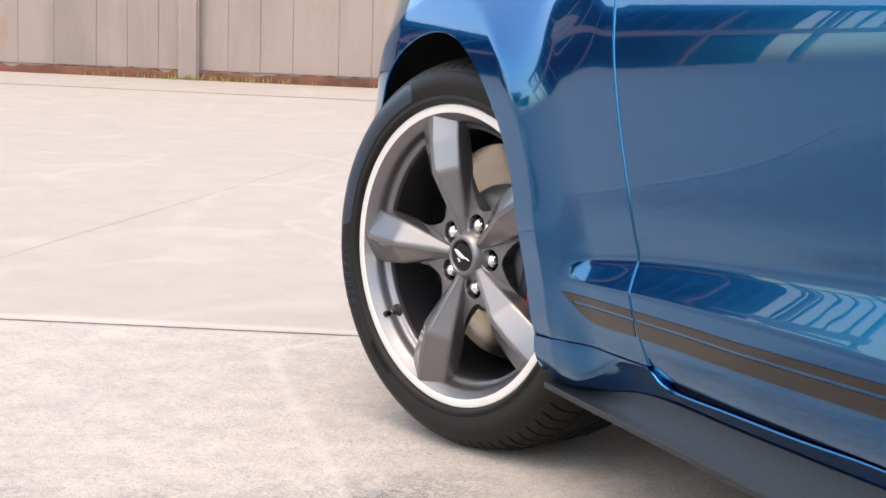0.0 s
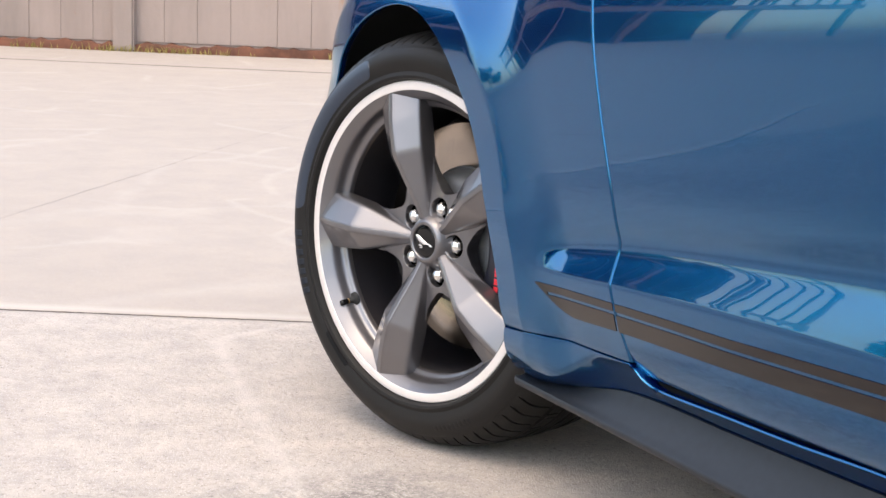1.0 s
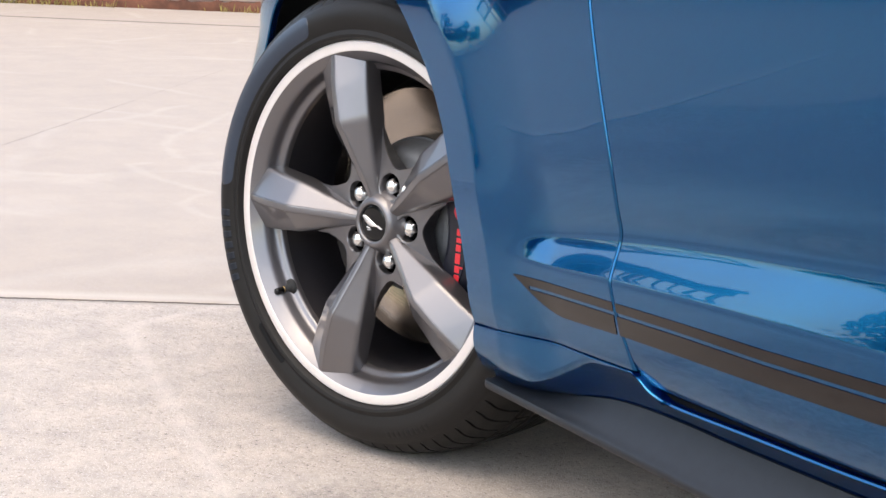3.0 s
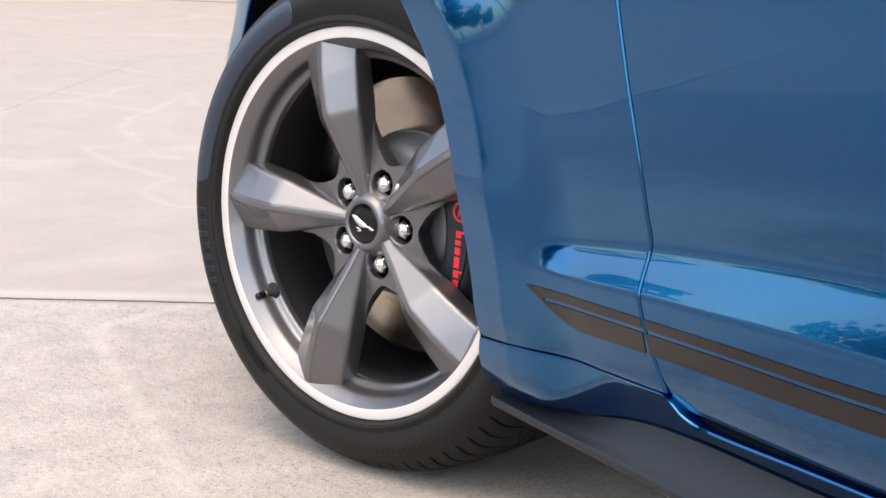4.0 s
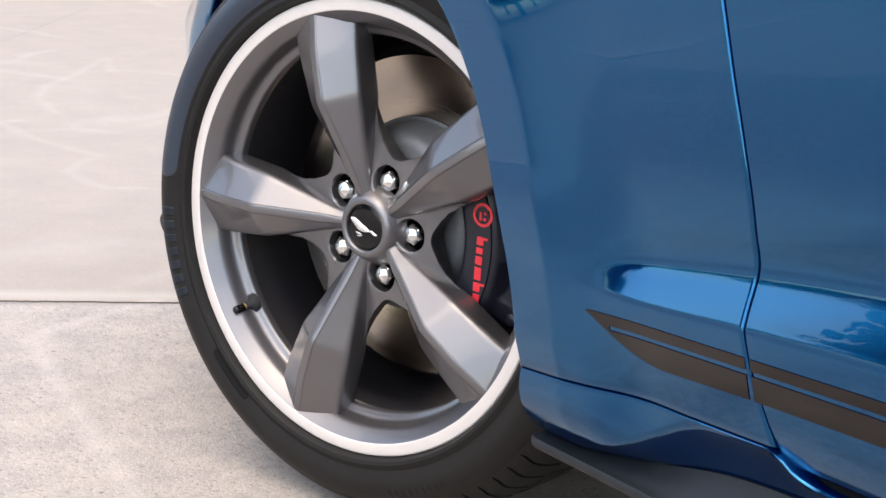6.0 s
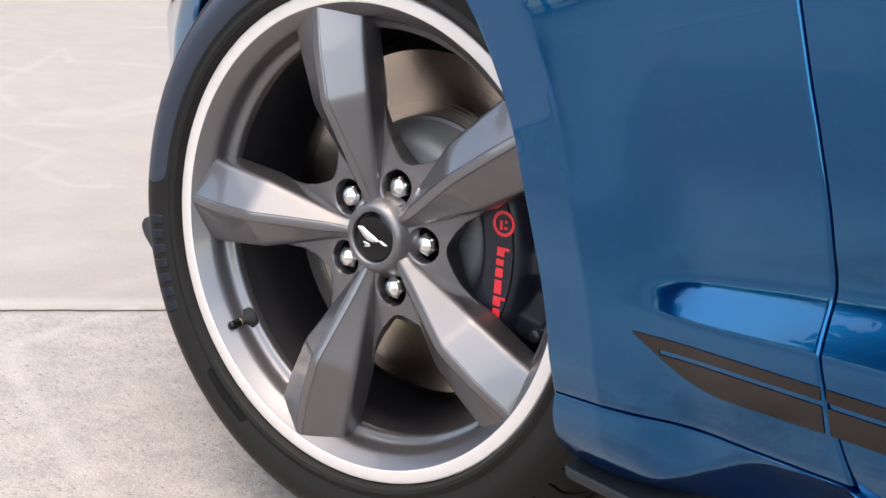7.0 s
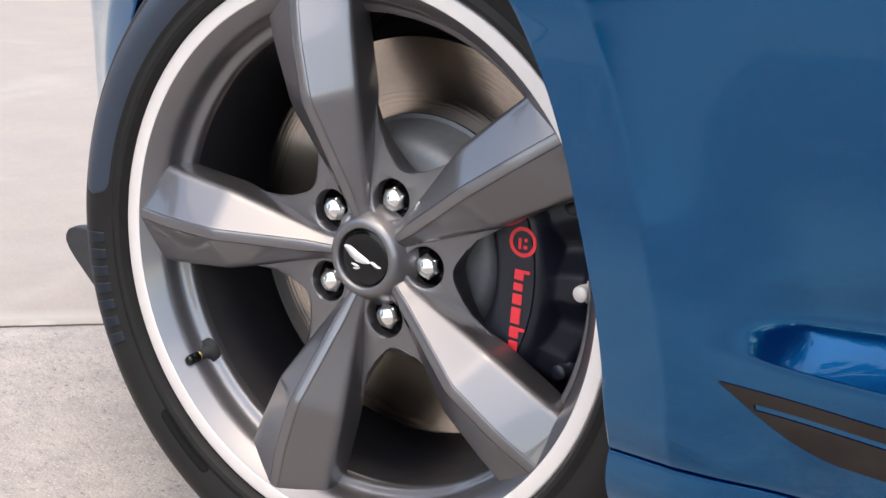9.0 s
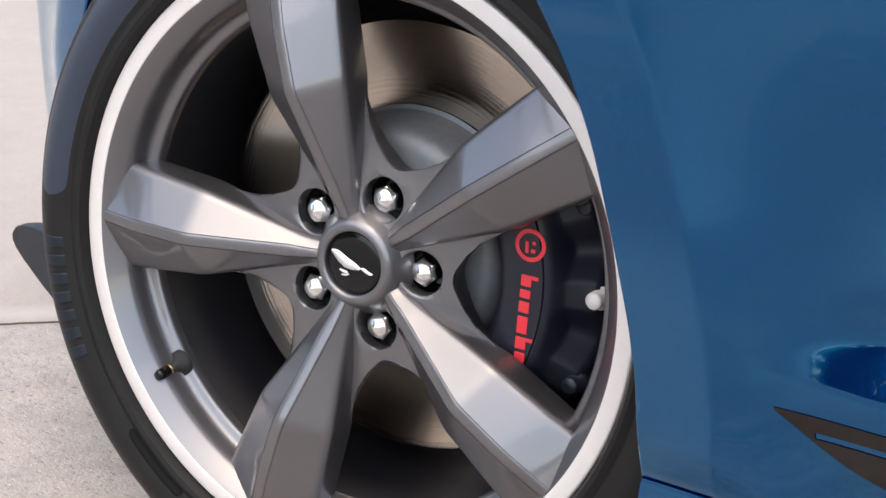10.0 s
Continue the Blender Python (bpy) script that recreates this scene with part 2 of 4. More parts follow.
def make_alloy():
    m = Mat("grey_painted_alloy", 0.32, 0.95, (0.15, 0.155, 0.155), Coat_Weight=1.0, Coat_Roughness=0.05, Coat_IOR=1.55)
    co = m.coords()
    flake = m.noise(co, 4000.0, 1.0)
    m.base(m.mix(flake, (0.144, 0.137, 0.145), (0.192, 0.183, 0.193)))
    film = m.noise(co, 14.0, 4.0, 0.6)
    m.rough(film, 0.44, 0.52)
    return m.m


PAINT = make_paint()
CONCRETE = make_concrete()
WALL = make_wall()
RUBBER = make_tread()
# smooth rubber, lighter and bluer: the sky's sheen is put into the colour
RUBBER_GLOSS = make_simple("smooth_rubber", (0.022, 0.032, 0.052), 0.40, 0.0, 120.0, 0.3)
LETTER = make_simple("raised_rubber", (0.010, 0.013, 0.020), 0.5, 0.0, 200.0, 0.2, Specular_IOR_Level=0.25)
ALLOY = make_alloy()
MACHINED = make_simple("machined_aluminium", (0.76, 0.705, 0.68), 0.66, 0.55, 400.0, 0.2, 0.0, 0.85)
CHROME = make_simple("chrome", (0.85, 0.84, 0.82), 0.19, 1.0, 300.0, 0.1)
BLACK_GLOSS = make_simple("black_gloss", (0.005, 0.005, 0.0055), 0.12, 0.0, 200.0, 0.2, Specular_IOR_Level=0.35)
EMBLEM = make_simple("satin_silver", (0.80, 0.78, 0.77), 0.3, 0.6, 500.0, 0.1)
LABEL = make_simple("black_smooth_rubber", (0.003, 0.003, 0.0035), 0.5, 0.0, 200.0, 0.2, Specular_IOR_Level=0.15)
CALIPER = make_simple("dark_caliper_paint", (0.012, 0.013, 0.022), 0.36, 0.0, 300.0, 0.3, 0.0002, Specular_IOR_Level=0.42)
RED = make_simple("red_paint", (0.75, 0.03, 0.045), 0.4, 0.0, 300.0, 0.15)
ROTOR = make_rotor()
HAT = make_simple("grey_coated_iron", (0.19, 0.195, 0.21), 0.5, 0.4, 150.0, 0.4, 0.0003)
DARK = make_simple("dark_plastic", (0.012, 0.012, 0.013), 0.7, 0.0, 90.0, 0.4, 0.0005)
SKIRT = make_simple("grey_black_plastic", (0.012, 0.014, 0.019), 0.46, 0.0, 600.0, 0.3, 0.0002, Specular_IOR_Level=0.4)
DECAL = make_simple("bronze_grey_vinyl", (0.0085, 0.0045, 0.0032), 0.10, 0.0, 300.0, 0.2, Specular_IOR_Level=0.42)
STEEL = make_simple("rusty_steel", (0.42, 0.26, 0.22), 0.6, 0.2, 6.0, 0.4)
SHEET = make_simple("blue_grey_sheet", (0.06, 0.075, 0.10), 0.6, 0.1, 3.0, 0.4)
SHED_SHADE = make_simple("shed_shade_sheet", (0.022, 0.024, 0.028), 0.7, 0.0, 3.0, 0.4)
RUST = make_simple("rusty_dirt", (0.22, 0.085, 0.05), 0.95, 0.0, 9.0, 0.7, 0.01, 0.35)
GRASS = make_simple("dry_grass", (0.42, 0.34, 0.10), 0.8, 0.0, 12.0, 0.6, 0.0, 0.4)
SEAL = make_simple("dark_joint_filler", (0.10, 0.08, 0.07), 0.95, 0.0, 20.0, 0.6)
# black for strips that paint the shade inside the panel gaps
GAP_SHADE = make_simple("gap_shade_black", (0.004, 0.004, 0.0045), 0.8, 0.0, 90.0, 0.3, Specular_IOR_Level=0.15)
CRACK = make_simple("thin_joint_dirt", (0.40, 0.355, 0.32), 0.95, 0.0, 14.0, 0.6)
# darkened copy of the alloy, with the shade of recesses in its colour
SHADED_ALLOY = make_simple("shaded_alloy", (0.028, 0.026, 0.032), 0.42, 0.4, 300.0, 0.2)
LEAF = make_simple("dark_foliage", (0.06, 0.115, 0.045), 0.7, 0.0, 2.0, 0.7, 0.0, 0.4)
BARK = make_simple("bark", (0.10, 0.075, 0.055), 0.9, 0.0, 4.0, 0.6)
FARFILL = make_simple("weathered_joint_filler", (0.22, 0.19, 0.17), 0.95, 0.0, 20.0, 0.6)
BRASS = make_simple("brass", (0.55, 0.36, 0.16), 0.35, 1.0, 200.0, 0.2)


# ---- helpers of this scene ----
def finish(bm, angle=32.0):
    for f in bm.faces:
        f.smooth = True
    lim = radians(angle)
    for e in bm.edges:
        if len(e.link_faces) == 2 and e.calc_face_angle(0.0) > lim:
            e.smooth = False


def part(name, bm, material, parent, label="", angle=32.0, bevel=0.0, segs=2, blimit=25.0, second=None):
    """Links a bmesh as one mesh object under a thing or under a part."""
    finish(bm, angle)
    me = bpy.data.meshes.new(name)
    bm.to_mesh(me)
    bm.free()
    me.materials.append(material)
    if second:
        me.materials.append(second)
    ob = new(name, me)
    if parent is not None:
        ob.parent = parent
    if label:
        ob["label"] = label
    if bevel:
        md = ob.modifiers.new("bevel", "BEVEL")
        md.width, md.segments, md.limit_method, md.angle_limit = bevel, segs, "ANGLE", radians(blimit)
        md.harden_normals = True
    return ob


def interp(x, table):
    if x <= table[0][0]:
        return table[0][1]
    for (a, p), (b, q) in zip(table, table[1:]):
        if x <= b:
            return p + (q - p) * (x - a) / (b - a)
    return table[-1][1]


def smooth(x, table):
    """Interpolation with a Catmull-Rom spline through the table's points."""
    n = len(table)
    if x <= table[0][0]:
        return table[0][1]
    if x >= table[-1][0]:
        return table[-1][1]
    i = max(k for k in range(n - 1) if table[k][0] <= x)
    (x0, y0), (x1, y1) = table[i], table[i + 1]
    h = x1 - x0
    m0 = (y1 - table[i - 1][1]) / (x1 - table[i - 1][0]) if i > 0 else (y1 - y0) / h
    m1 = (table[i + 2][1] - y0) / (table[i + 2][0] - x0) if i + 2 < n else (y1 - y0) / h
    t = (x - x0) / h
    return (2 * t**3 - 3 * t**2 + 1) * y0 + (t**3 - 2 * t**2 + t) * h * m0 + (3 * t**2 - 2 * t**3) * y1 + (t**3 - t**2) * h * m1


def step(x, a, b):
    t = min(1.0, max(0.0, (x - a) / (b - a)))
    return t * t * (3 - 2 * t)


def sheet(bm, rows, close_u=False, close_v=False):
    """Quads over a grid of points, rows of equal length. Returns the vertices."""
    vs = [[bm.verts.new(p) for p in r] for r in rows]
    nr, nc = len(vs), len(vs[0])
    for i in range(nr if close_v else nr - 1):
        for j in range(nc if close_u else nc - 1):
            a, b = vs[i], vs[(i + 1) % nr]
            quad = [a[j], a[(j + 1) % nc], b[(j + 1) % nc], b[j]]
            if len(set(quad)) > 2:
                bm.faces.new(quad)
    return vs


def box(bm, lo, hi):
    r = bmesh.ops.create_cube(bm, size=1.0)
    for v in r["verts"]:
        v.co = Vector([lo[k] + (v.co[k] + 0.5) * (hi[k] - lo[k]) for k in range(3)])
    return r["verts"]


def revolve(bm, profile, n, axis_y=True, a0=0.0, a1=360.0):
    """Turns a profile of (radius, y) about the wheel's axle (the y axis)."""
    full = abs(a1 - a0 - 360.0) < 1e-6
    rows = []
    for k in range(n if full else n + 1):
        a = radians(a0 + (a1 - a0) * k / n)
        rows.append([(r * math.cos(a), y, r * math.sin(a)) for r, y in profile])
    return sheet(bm, rows, close_v=full)


# ---- ground ----
def build_ground():
    """One concrete sheet to the horizon, with a recessed slab joint."""
    bm = bmesh.new()
    ang = math.atan2(0.736, 0.378)
    d = Vector((math.cos(ang), math.sin(ang), 0))
    n = Vector((-d.y, d.x, 0))
    p0 = Vector((-1.178, -0.247, 0))
    across = [-3000, -60, -4, -0.03, -0.006, -0.0035, 0.0035, 0.007, 0.03, 4, 60, 3000]
    depth = {4: 0.0, 5: -0.004, 6: -0.0035, 7: 0.0}
    rnd = random.Random(3)
    rows = []
    lo = [-3000, -60, -6] + [-3 + 0.05 * k for k in range(121)] + [6, 60, 3000]
    for s in lo:
        row = []
        for k, a in enumerate(across):
            j = rnd.uniform(-0.0022, 0.0022) if k in (4, 5, 6, 7) else 0.0
            row.append(p0 + d * s + n * (a + j) + Vector((0, 0, depth.get(k, 0.0))))
        rows.append(row)
    sheet(bm, rows)
    ob = part("ground", bm, CONCRETE, None, angle=8)
    tagged(ob, "pale weathered concrete ground with fine pits and joints", "ground", kind="structure")


build_ground()


def build_far_joint():
    bm = bmesh.new()
    a, b = Vector((-10.18, 0.62, 0)), Vector((-8.588, 2.751, 0))
    d = (b - a).normalized()
    n = Vector((-d.y, d.x, 0))
    rnd = random.Random(5)
    rows = []
    for k in range(-60, 90):
        p = a + d * (k * 0.2)
        w = 0.02 + rnd.uniform(-0.008, 0.012)
        rows.append([p - n * w + Vector((0, 0, 0.0005)), p + Vector((0, 0, 0.004)), p + n * w + Vector((0, 0, 0.0005))])
    sheet(bm, rows)
    ob = part("ground_joint", bm, FARFILL, None)
    tagged(ob, "dark crumbling filler in a slab joint", "joint", kind="structure")


build_far_joint()


def build_joint_dirt():
    """Dark grit lying in the near slab joint, in broken lengths."""
    bm = bmesh.new()
    ang = math.atan2(0.736, 0.378)
    d = Vector((math.cos(ang), math.sin(ang), 0))
    n = Vector((-d.y, d.x, 0))
    p0 = Vector((-1.178, -0.247, 0))
    rnd = random.Random(8)
    rows = []
    for k in range(-200, 260):
        s = k * 0.012
        dense = 0.8 if -0.28 < s < 0.05 else 0.22
        w = max(0.0004, rnd.gauss(0.0028, 0.0018) * dense)
        o = rnd.uniform(-0.002, 0.002)
        c = p0 + d * s + n * o
        rows.append([c - n * w + Vector((0, 0, -0.001)), c + Vector((0, 0, 0.0015)), c + n * w + Vector((0, 0, -0.001))])
    sheet(bm, rows)
    ob = part("joint_grit", bm, SEAL, None)
    tagged(ob, "dark grit in the concrete slab joint", "grit", kind="structure")


build_joint_dirt()


def build_cross_joint():
    """A narrow, half-filled joint that meets the near one."""
    bm = bmesh.new()
    a, d = Vector((-2.275, -0.478, 0)), Vector((-0.82, 0.567, 0)).normalized()
    n = Vector((-d.y, d.x, 0))
    rnd = random.Random(15)
    rows = []
    for k in range(-90, 70):
        c = a + d * (k * 0.06) + n * rnd.uniform(-0.002, 0.002)
        w = max(0.0003, rnd.gauss(0.0020, 0.0016))
        rows.append([c - n * w + Vector((0, 0, 0.0004)), c + Vector((0, 0, 0.0012)), c + n * w + Vector((0, 0, 0.0004))])
    sheet(bm, rows)
    ob = part("ground_joint", bm, CRACK, None)
    tagged(ob, "faint narrow joint line in the concrete", "joint", kind="structure")


build_cross_joint()

# ---- boundary wall ----
WALL_P, WALL_D = Vector((-10.867, 2.073, 0)), Vector((0.6, 0.8, 0)).normalized()
WALL_N = Vector((0.8, -0.6, 0)).normalized()


def build_wall():
    rz = math.atan2(WALL_D.y, WALL_D.x)
    bm = bmesh.new()
    box(bm, (-9, -0.004, 0.0), (22, 0.20, 2.9))
    wall = part("wall_west", bm, WALL, None)
    wall.matrix_world = Matrix.Translation(WALL_P) @ Matrix.Rotation(rz, 4, "Z")
    tagged(wall, "stained brown-grey board-marked concrete boundary wall", "wall", kind="structure")
    rnd = random.Random(11)
    me = None
    x = -8.9
    meshes = []
    for w in (0.26, 0.31, 0.36):
        bm = bmesh.new()
        box(bm, (0, 0, 0.07), (w - 0.0015, 0.05, 2.86))
        bmesh.ops.bevel(bm, geom=[e for e in bm.edges], offset=0.004, segments=1, affect="EDGES")
        finish(bm)
        m = bpy.data.meshes.new("board")
        bm.to_mesh(m)
        bm.free()
        m.materials.append(WALL)
        meshes.append((w, m))
    while x < 21:
        w, m = rnd.choice(meshes)
        ob = new("board", m)
        ob.parent = wall
        ob.location = (x, -0.012 + rnd.uniform(-0.0015, 0.0015), 0)
        x += w
    bm = bmesh.new()
    box(bm, (0, -0.075, 0.0), (0.17, 0.03, 2.9))
    bmesh.ops.bevel(bm, geom=[e for e in bm.edges], offset=0.012, segments=2, affect="EDGES")
    post = part("post", bm, WALL, wall)
    for px in (-8.1, -4.05, 4.05, 8.1):
        o = new("post", post.data)
        o.parent = wall
        o.location = (px, 0, 0)
    # rusted bottom rail with a ragged edge
    bm = bmesh.new()
    rows = []
    for k in range(600):
        px = -9 + k * 0.05
        h = 0.055 + rnd.uniform(-0.018, 0.022) * (1 if rnd.random() < 0.6 else 0.2)
        o = rnd.uniform(0, 0.02)
        rows.append([(px, -0.05 - o, 0.0), (px, -0.045 - o, h), (px, 0.0, h + 0.006), (px, 0.0, 0.0)])
    sheet(bm, rows)
    part("bottom_rail", bm, RUST, wall, "rusted crumbling rail at the foot of the wall", angle=60)
    return wall


build_wall()


def build_grass():
    bm = bmesh.new()
    rnd = random.Random(21)
    tufts = [(-4.6, 7), (-3.1, 5), (-2.2, 8), (-0.6, 6), (0.05, 16), (0.5, 14), (0.9, 5), (1.9, 8), (2.2, 6), (3.6, 14), (4.0, 18), (5.5, 14), (7.5, 14)]
    for s, cnt in tufts:
        for _ in range(cnt * 5):
            t = s + rnd.gauss(0, 0.13)
            off = 0.06 + abs(rnd.gauss(0, 0.035))
            base = WALL_P + WALL_D * t + WALL_N * off
            h = rnd.uniform(0.02, 0.065)
            lean = Vector((rnd.uniform(-1, 1), rnd.uniform(-1, 1), 0)) * 0.04
            side = Vector((rnd.uniform(-1, 1), rnd.uniform(-1, 1), 0)).normalized() * 0.004
            mid = base + lean * 0.4 + Vector((0, 0, h * 0.6))
            tip = base + lean + Vector((0, 0, h))
            a, b, c, e, f = [bm.verts.new(p) for p in (base - side, base + side, mid + side * 0.7, mid - side * 0.7, tip)]
            bm.faces.new((a, b, c, e))
            bm.faces.new((e, c, f))
    ob = part("grass", bm, GRASS, None)
    tagged(ob, "dry yellow-green grass tufts along the wall's foot", "grass", kind="stuff")


build_grass()


# ---- open shed whose image shows in the paint ----
def build_shed():
    shed = tagged(new("open_shed"), "open steel shed with reddish posts and sheet roof", "shed")
    c, ang = Vector((-31.0, -17.0, 0)), radians(68)
    shed.matrix_world = Matrix.Translation(c) @ Matrix.Rotation(ang, 4, "Z")
    bm = bmesh.new()
    rows = []
    for k in range(144):
        px = -9 + k * 0.175
        z = 0.05 * (k % 2)
        rows.append([(px, -0.5, 5.9 + z), (px, 4.6, 6.7 + z), (px, 4.6, 6.6 + z), (px, -0.5, 5.8 + z)])
    sheet(bm, rows, close_u=True)
    part("roof", bm, SHEET, shed, angle=10)
    # the near-black colour holds the shade of the open shed's inside
    bm = bmesh.new()
    box(bm, (-9, 4.4, 0), (16.0, 4.6, 6.6))
    part("back_wall", bm, SHED_SHADE, shed, "back wall, coloured dark for the shade inside the shed")
    bm = bmesh.new()
    box(bm, (-9, -0.16, 3.2), (16.0, 0.16, 3.7))
    part("beam", bm, STEEL, shed)
    bm = bmesh.new()
    box(bm, (-9, -0.2, 5.5), (16.0, -0.05, 5.85))
    part("fascia", bm, SHEET, shed)
    for px in [-8.8 + 4.1 * k for k in range(7)]:
        bm = bmesh.new()
        box(bm, (px, -0.10, 0), (px + 0.2, 0.10, 5.8))
        part("post", bm, STEEL, shed)
    for k in range(28):
        bm = bmesh.new()
        box(bm, (-8.6 + 0.88 * k, -0.04, 3.7), (-8.5 + 0.88 * k, 0.04, 5.5))
        part("slat", bm, SHEET, shed)


build_shed()

# ---- far tree line imaged in the paint, nearer unseen trees added to darken it ----
def build_trees():
    """Tapered trunks and ragged crowns of many small leaf clumps."""
    rnd = random.Random(33)
    me_data = []
    for kind in range(3):
        verts, faces = [], []
        for _ in range(9):
            c = Vector((rnd.gauss(0, 1.5), rnd.gauss(0, 1.5), rnd.uniform(3.2, 7.0)))
            s = rnd.uniform(0.9, 1.7)
            for _ in range(260):
                d = Vector((rnd.gauss(0, 1), rnd.gauss(0, 1), rnd.gauss(0, 0.75)))
                p = c + d.normalized() * s * rnd.uniform(0.45, 1.08)
                a = Vector((rnd.uniform(-1, 1), rnd.uniform(-1, 1), rnd.uniform(-1, 1))).normalized() * rnd.uniform(0.12, 0.26)
                b = a.cross(Vector((rnd.uniform(-1, 1), rnd.uniform(-1, 1), rnd.uniform(-1, 1)))).normalized() * rnd.uniform(0.10, 0.22)
                n = len(verts)
                verts += [p - a, p + b, p + a, p - b]
                faces.append((n, n + 1, n + 2, n + 3))
        crown = bpy.data.meshes.new("crown")
        crown.from_pydata([tuple(v) for v in verts], [], faces)
        crown.materials.append(LEAF)
        bm = bmesh.new()
        rows = []
        for z, r in ((0.0, 0.26), (0.4, 0.19), (1.8, 0.15), (3.6, 0.11), (5.6, 0.04)):
            rows.append([(r * math.cos(t * math.pi / 4) + 0.05 * math.sin(z), r * math.sin(t * math.pi / 4), z) for t in range(8)])
        sheet(bm, rows, close_u=True)
        finish(bm)
        trunk = bpy.data.meshes.new("trunk")
        bm.to_mesh(trunk)
        bm.free()
        trunk.materials.append(BARK)
        me_data.append((crown, trunk))
    far = [(-136 + 4.3 * k + rnd.uniform(-1.2, 1.2), rnd.uniform(62, 80), rnd.uniform(0.75, 1.25)) for k in range(22)]
    # nearer row added unseen to darken the paint's reflection; last is the mirrored bush
    far += [(-129.0 + 4.2 * k, 26.0 + 1.5 * (k % 2), 0.95) for k in range(7)] + [(-139.0, 42.0, 0.62)]
    # tall unseen trees, added so that the door's crease mirrors something dark
    near = [(-119.0, 21.0, 1.7), (-112.5, 22.5, 1.8), (-106.0, 24.0, 1.6)]
    for k, (deg, dist, sc) in enumerate(far + near):
        az = radians(deg)
        if sc < 1.4:
            tree = tagged(new("tree"), "broad dark green tree with a ragged crown, out of view, mirrored in the paint", "tree", "far tree line")
        else:
            tree = tagged(new("tree"), "tall dark green tree with a dense ragged crown, added unseen to darken reflections", "tree", "tall trees by the yard")
        tree.matrix_world = Matrix.Translation((dist * math.cos(az), dist * math.sin(az), 0)) @ Matrix.Rotation(rnd.uniform(0, 6.28), 4, "Z") @ Matrix.Scale(sc, 4)
        crown, trunk = me_data[k % 3]
        for nm, me in (("trunk", trunk), ("crown", crown)):
            o = new(nm, me)
            o.parent = tree


build_trees()

# ---- the car: side panels ----
HUB = 0.338
ARCH_X, ARCH_Z, ARCH_A, ARCH_B = -0.0216, 0.329, 0.3708, 0.3901   # the wheel opening: centre and half axes
ZB = [(0.30, 0.374), (0.471, 0.3775), (0.543, 0.379), (0.66, 0.387), (0.80, 0.395), (0.938, 0.402), (1.127, 0.409), (1.256, 0.412), (1.8, 0.425), (2.2, 0.43)]
ZT = [(0.30, 0.386), (0.450, 0.386), (0.460, 0.390), (0.470, 0.398), (0.482, 0.4045), (0.505, 0.410), (0.558, 0.420), (0.689, 0.440), (0.862, 0.459), (1.06, 0.476), (1.248, 0.489), (1.8, 0.515), (2.2, 0.53)]
SEAM = [(0.30, 0.262), (0.341, 0.267), (0.483, 0.279), (0.579, 0.2825), (0.65, 0.2855), (0.718, 0.2885), (0.90, 0.2905), (1.10, 0.296), (1.23, 0.300), (1.95, 0.318), (2.2, 0.322)]
GAPX = [(0.255, 0.699), (0.288, 0.6955), (0.313, 0.690), (0.338, 0.683), (0.363, 0.677), (0.388, 0.6735), (0.413, 0.672), (0.438, 0.672), (0.463, 0.674), (0.488, 0.6745), (0.513, 0.672), (0.538, 0.667), (0.563, 0.661), (0.588, 0.654), (0.638, 0.641), (0.688, 0.6275), (0.763, 0.607), (0.85, 0.582), (1.0, 0.54)]
UPPER = [(0.44, -0.0200), (0.452, -0.0255), (0.463, -0.0300), (0.488, -0.0375), (0.513, -0.0425), (0.538, -0.0455), (0.588, -0.0490), (0.64, -0.0510), (0.68, -0.0505), (0.72, -0.0470), (0.76, -0.0405), (0.80, -0.0305), (0.84, -0.016), (0.88, 0.004), (0.92, 0.035), (0.96, 0.08), (1.0, 0.13)]
PLAIN = [(0.18, 0.010), (0.22, -0.008), (0.25, -0.0175), (0.285, -0.0225), (0.32, -0.0280), (0.354, -0.0325), (0.40, -0.0370), (0.44, -0.0395), (0.50, -0.0435), (0.55, -0.0470), (0.60, -0.0498), (0.64, -0.0510)]
FLARE = [(0.20, 0.004), (0.235, 0.0), (0.258, -0.006), (0.298, -0.0145), (0.338, -0.0155), (0.378, -0.0175), (0.418, -0.0205), (0.458, -0.0215), (0.50, -0.0185), (0.54, -0.0155), (0.588, -0.0140), (0.64, -0.0170), (0.70, -0.0200), (0.80, -0.014), (0.95, 0.0)]


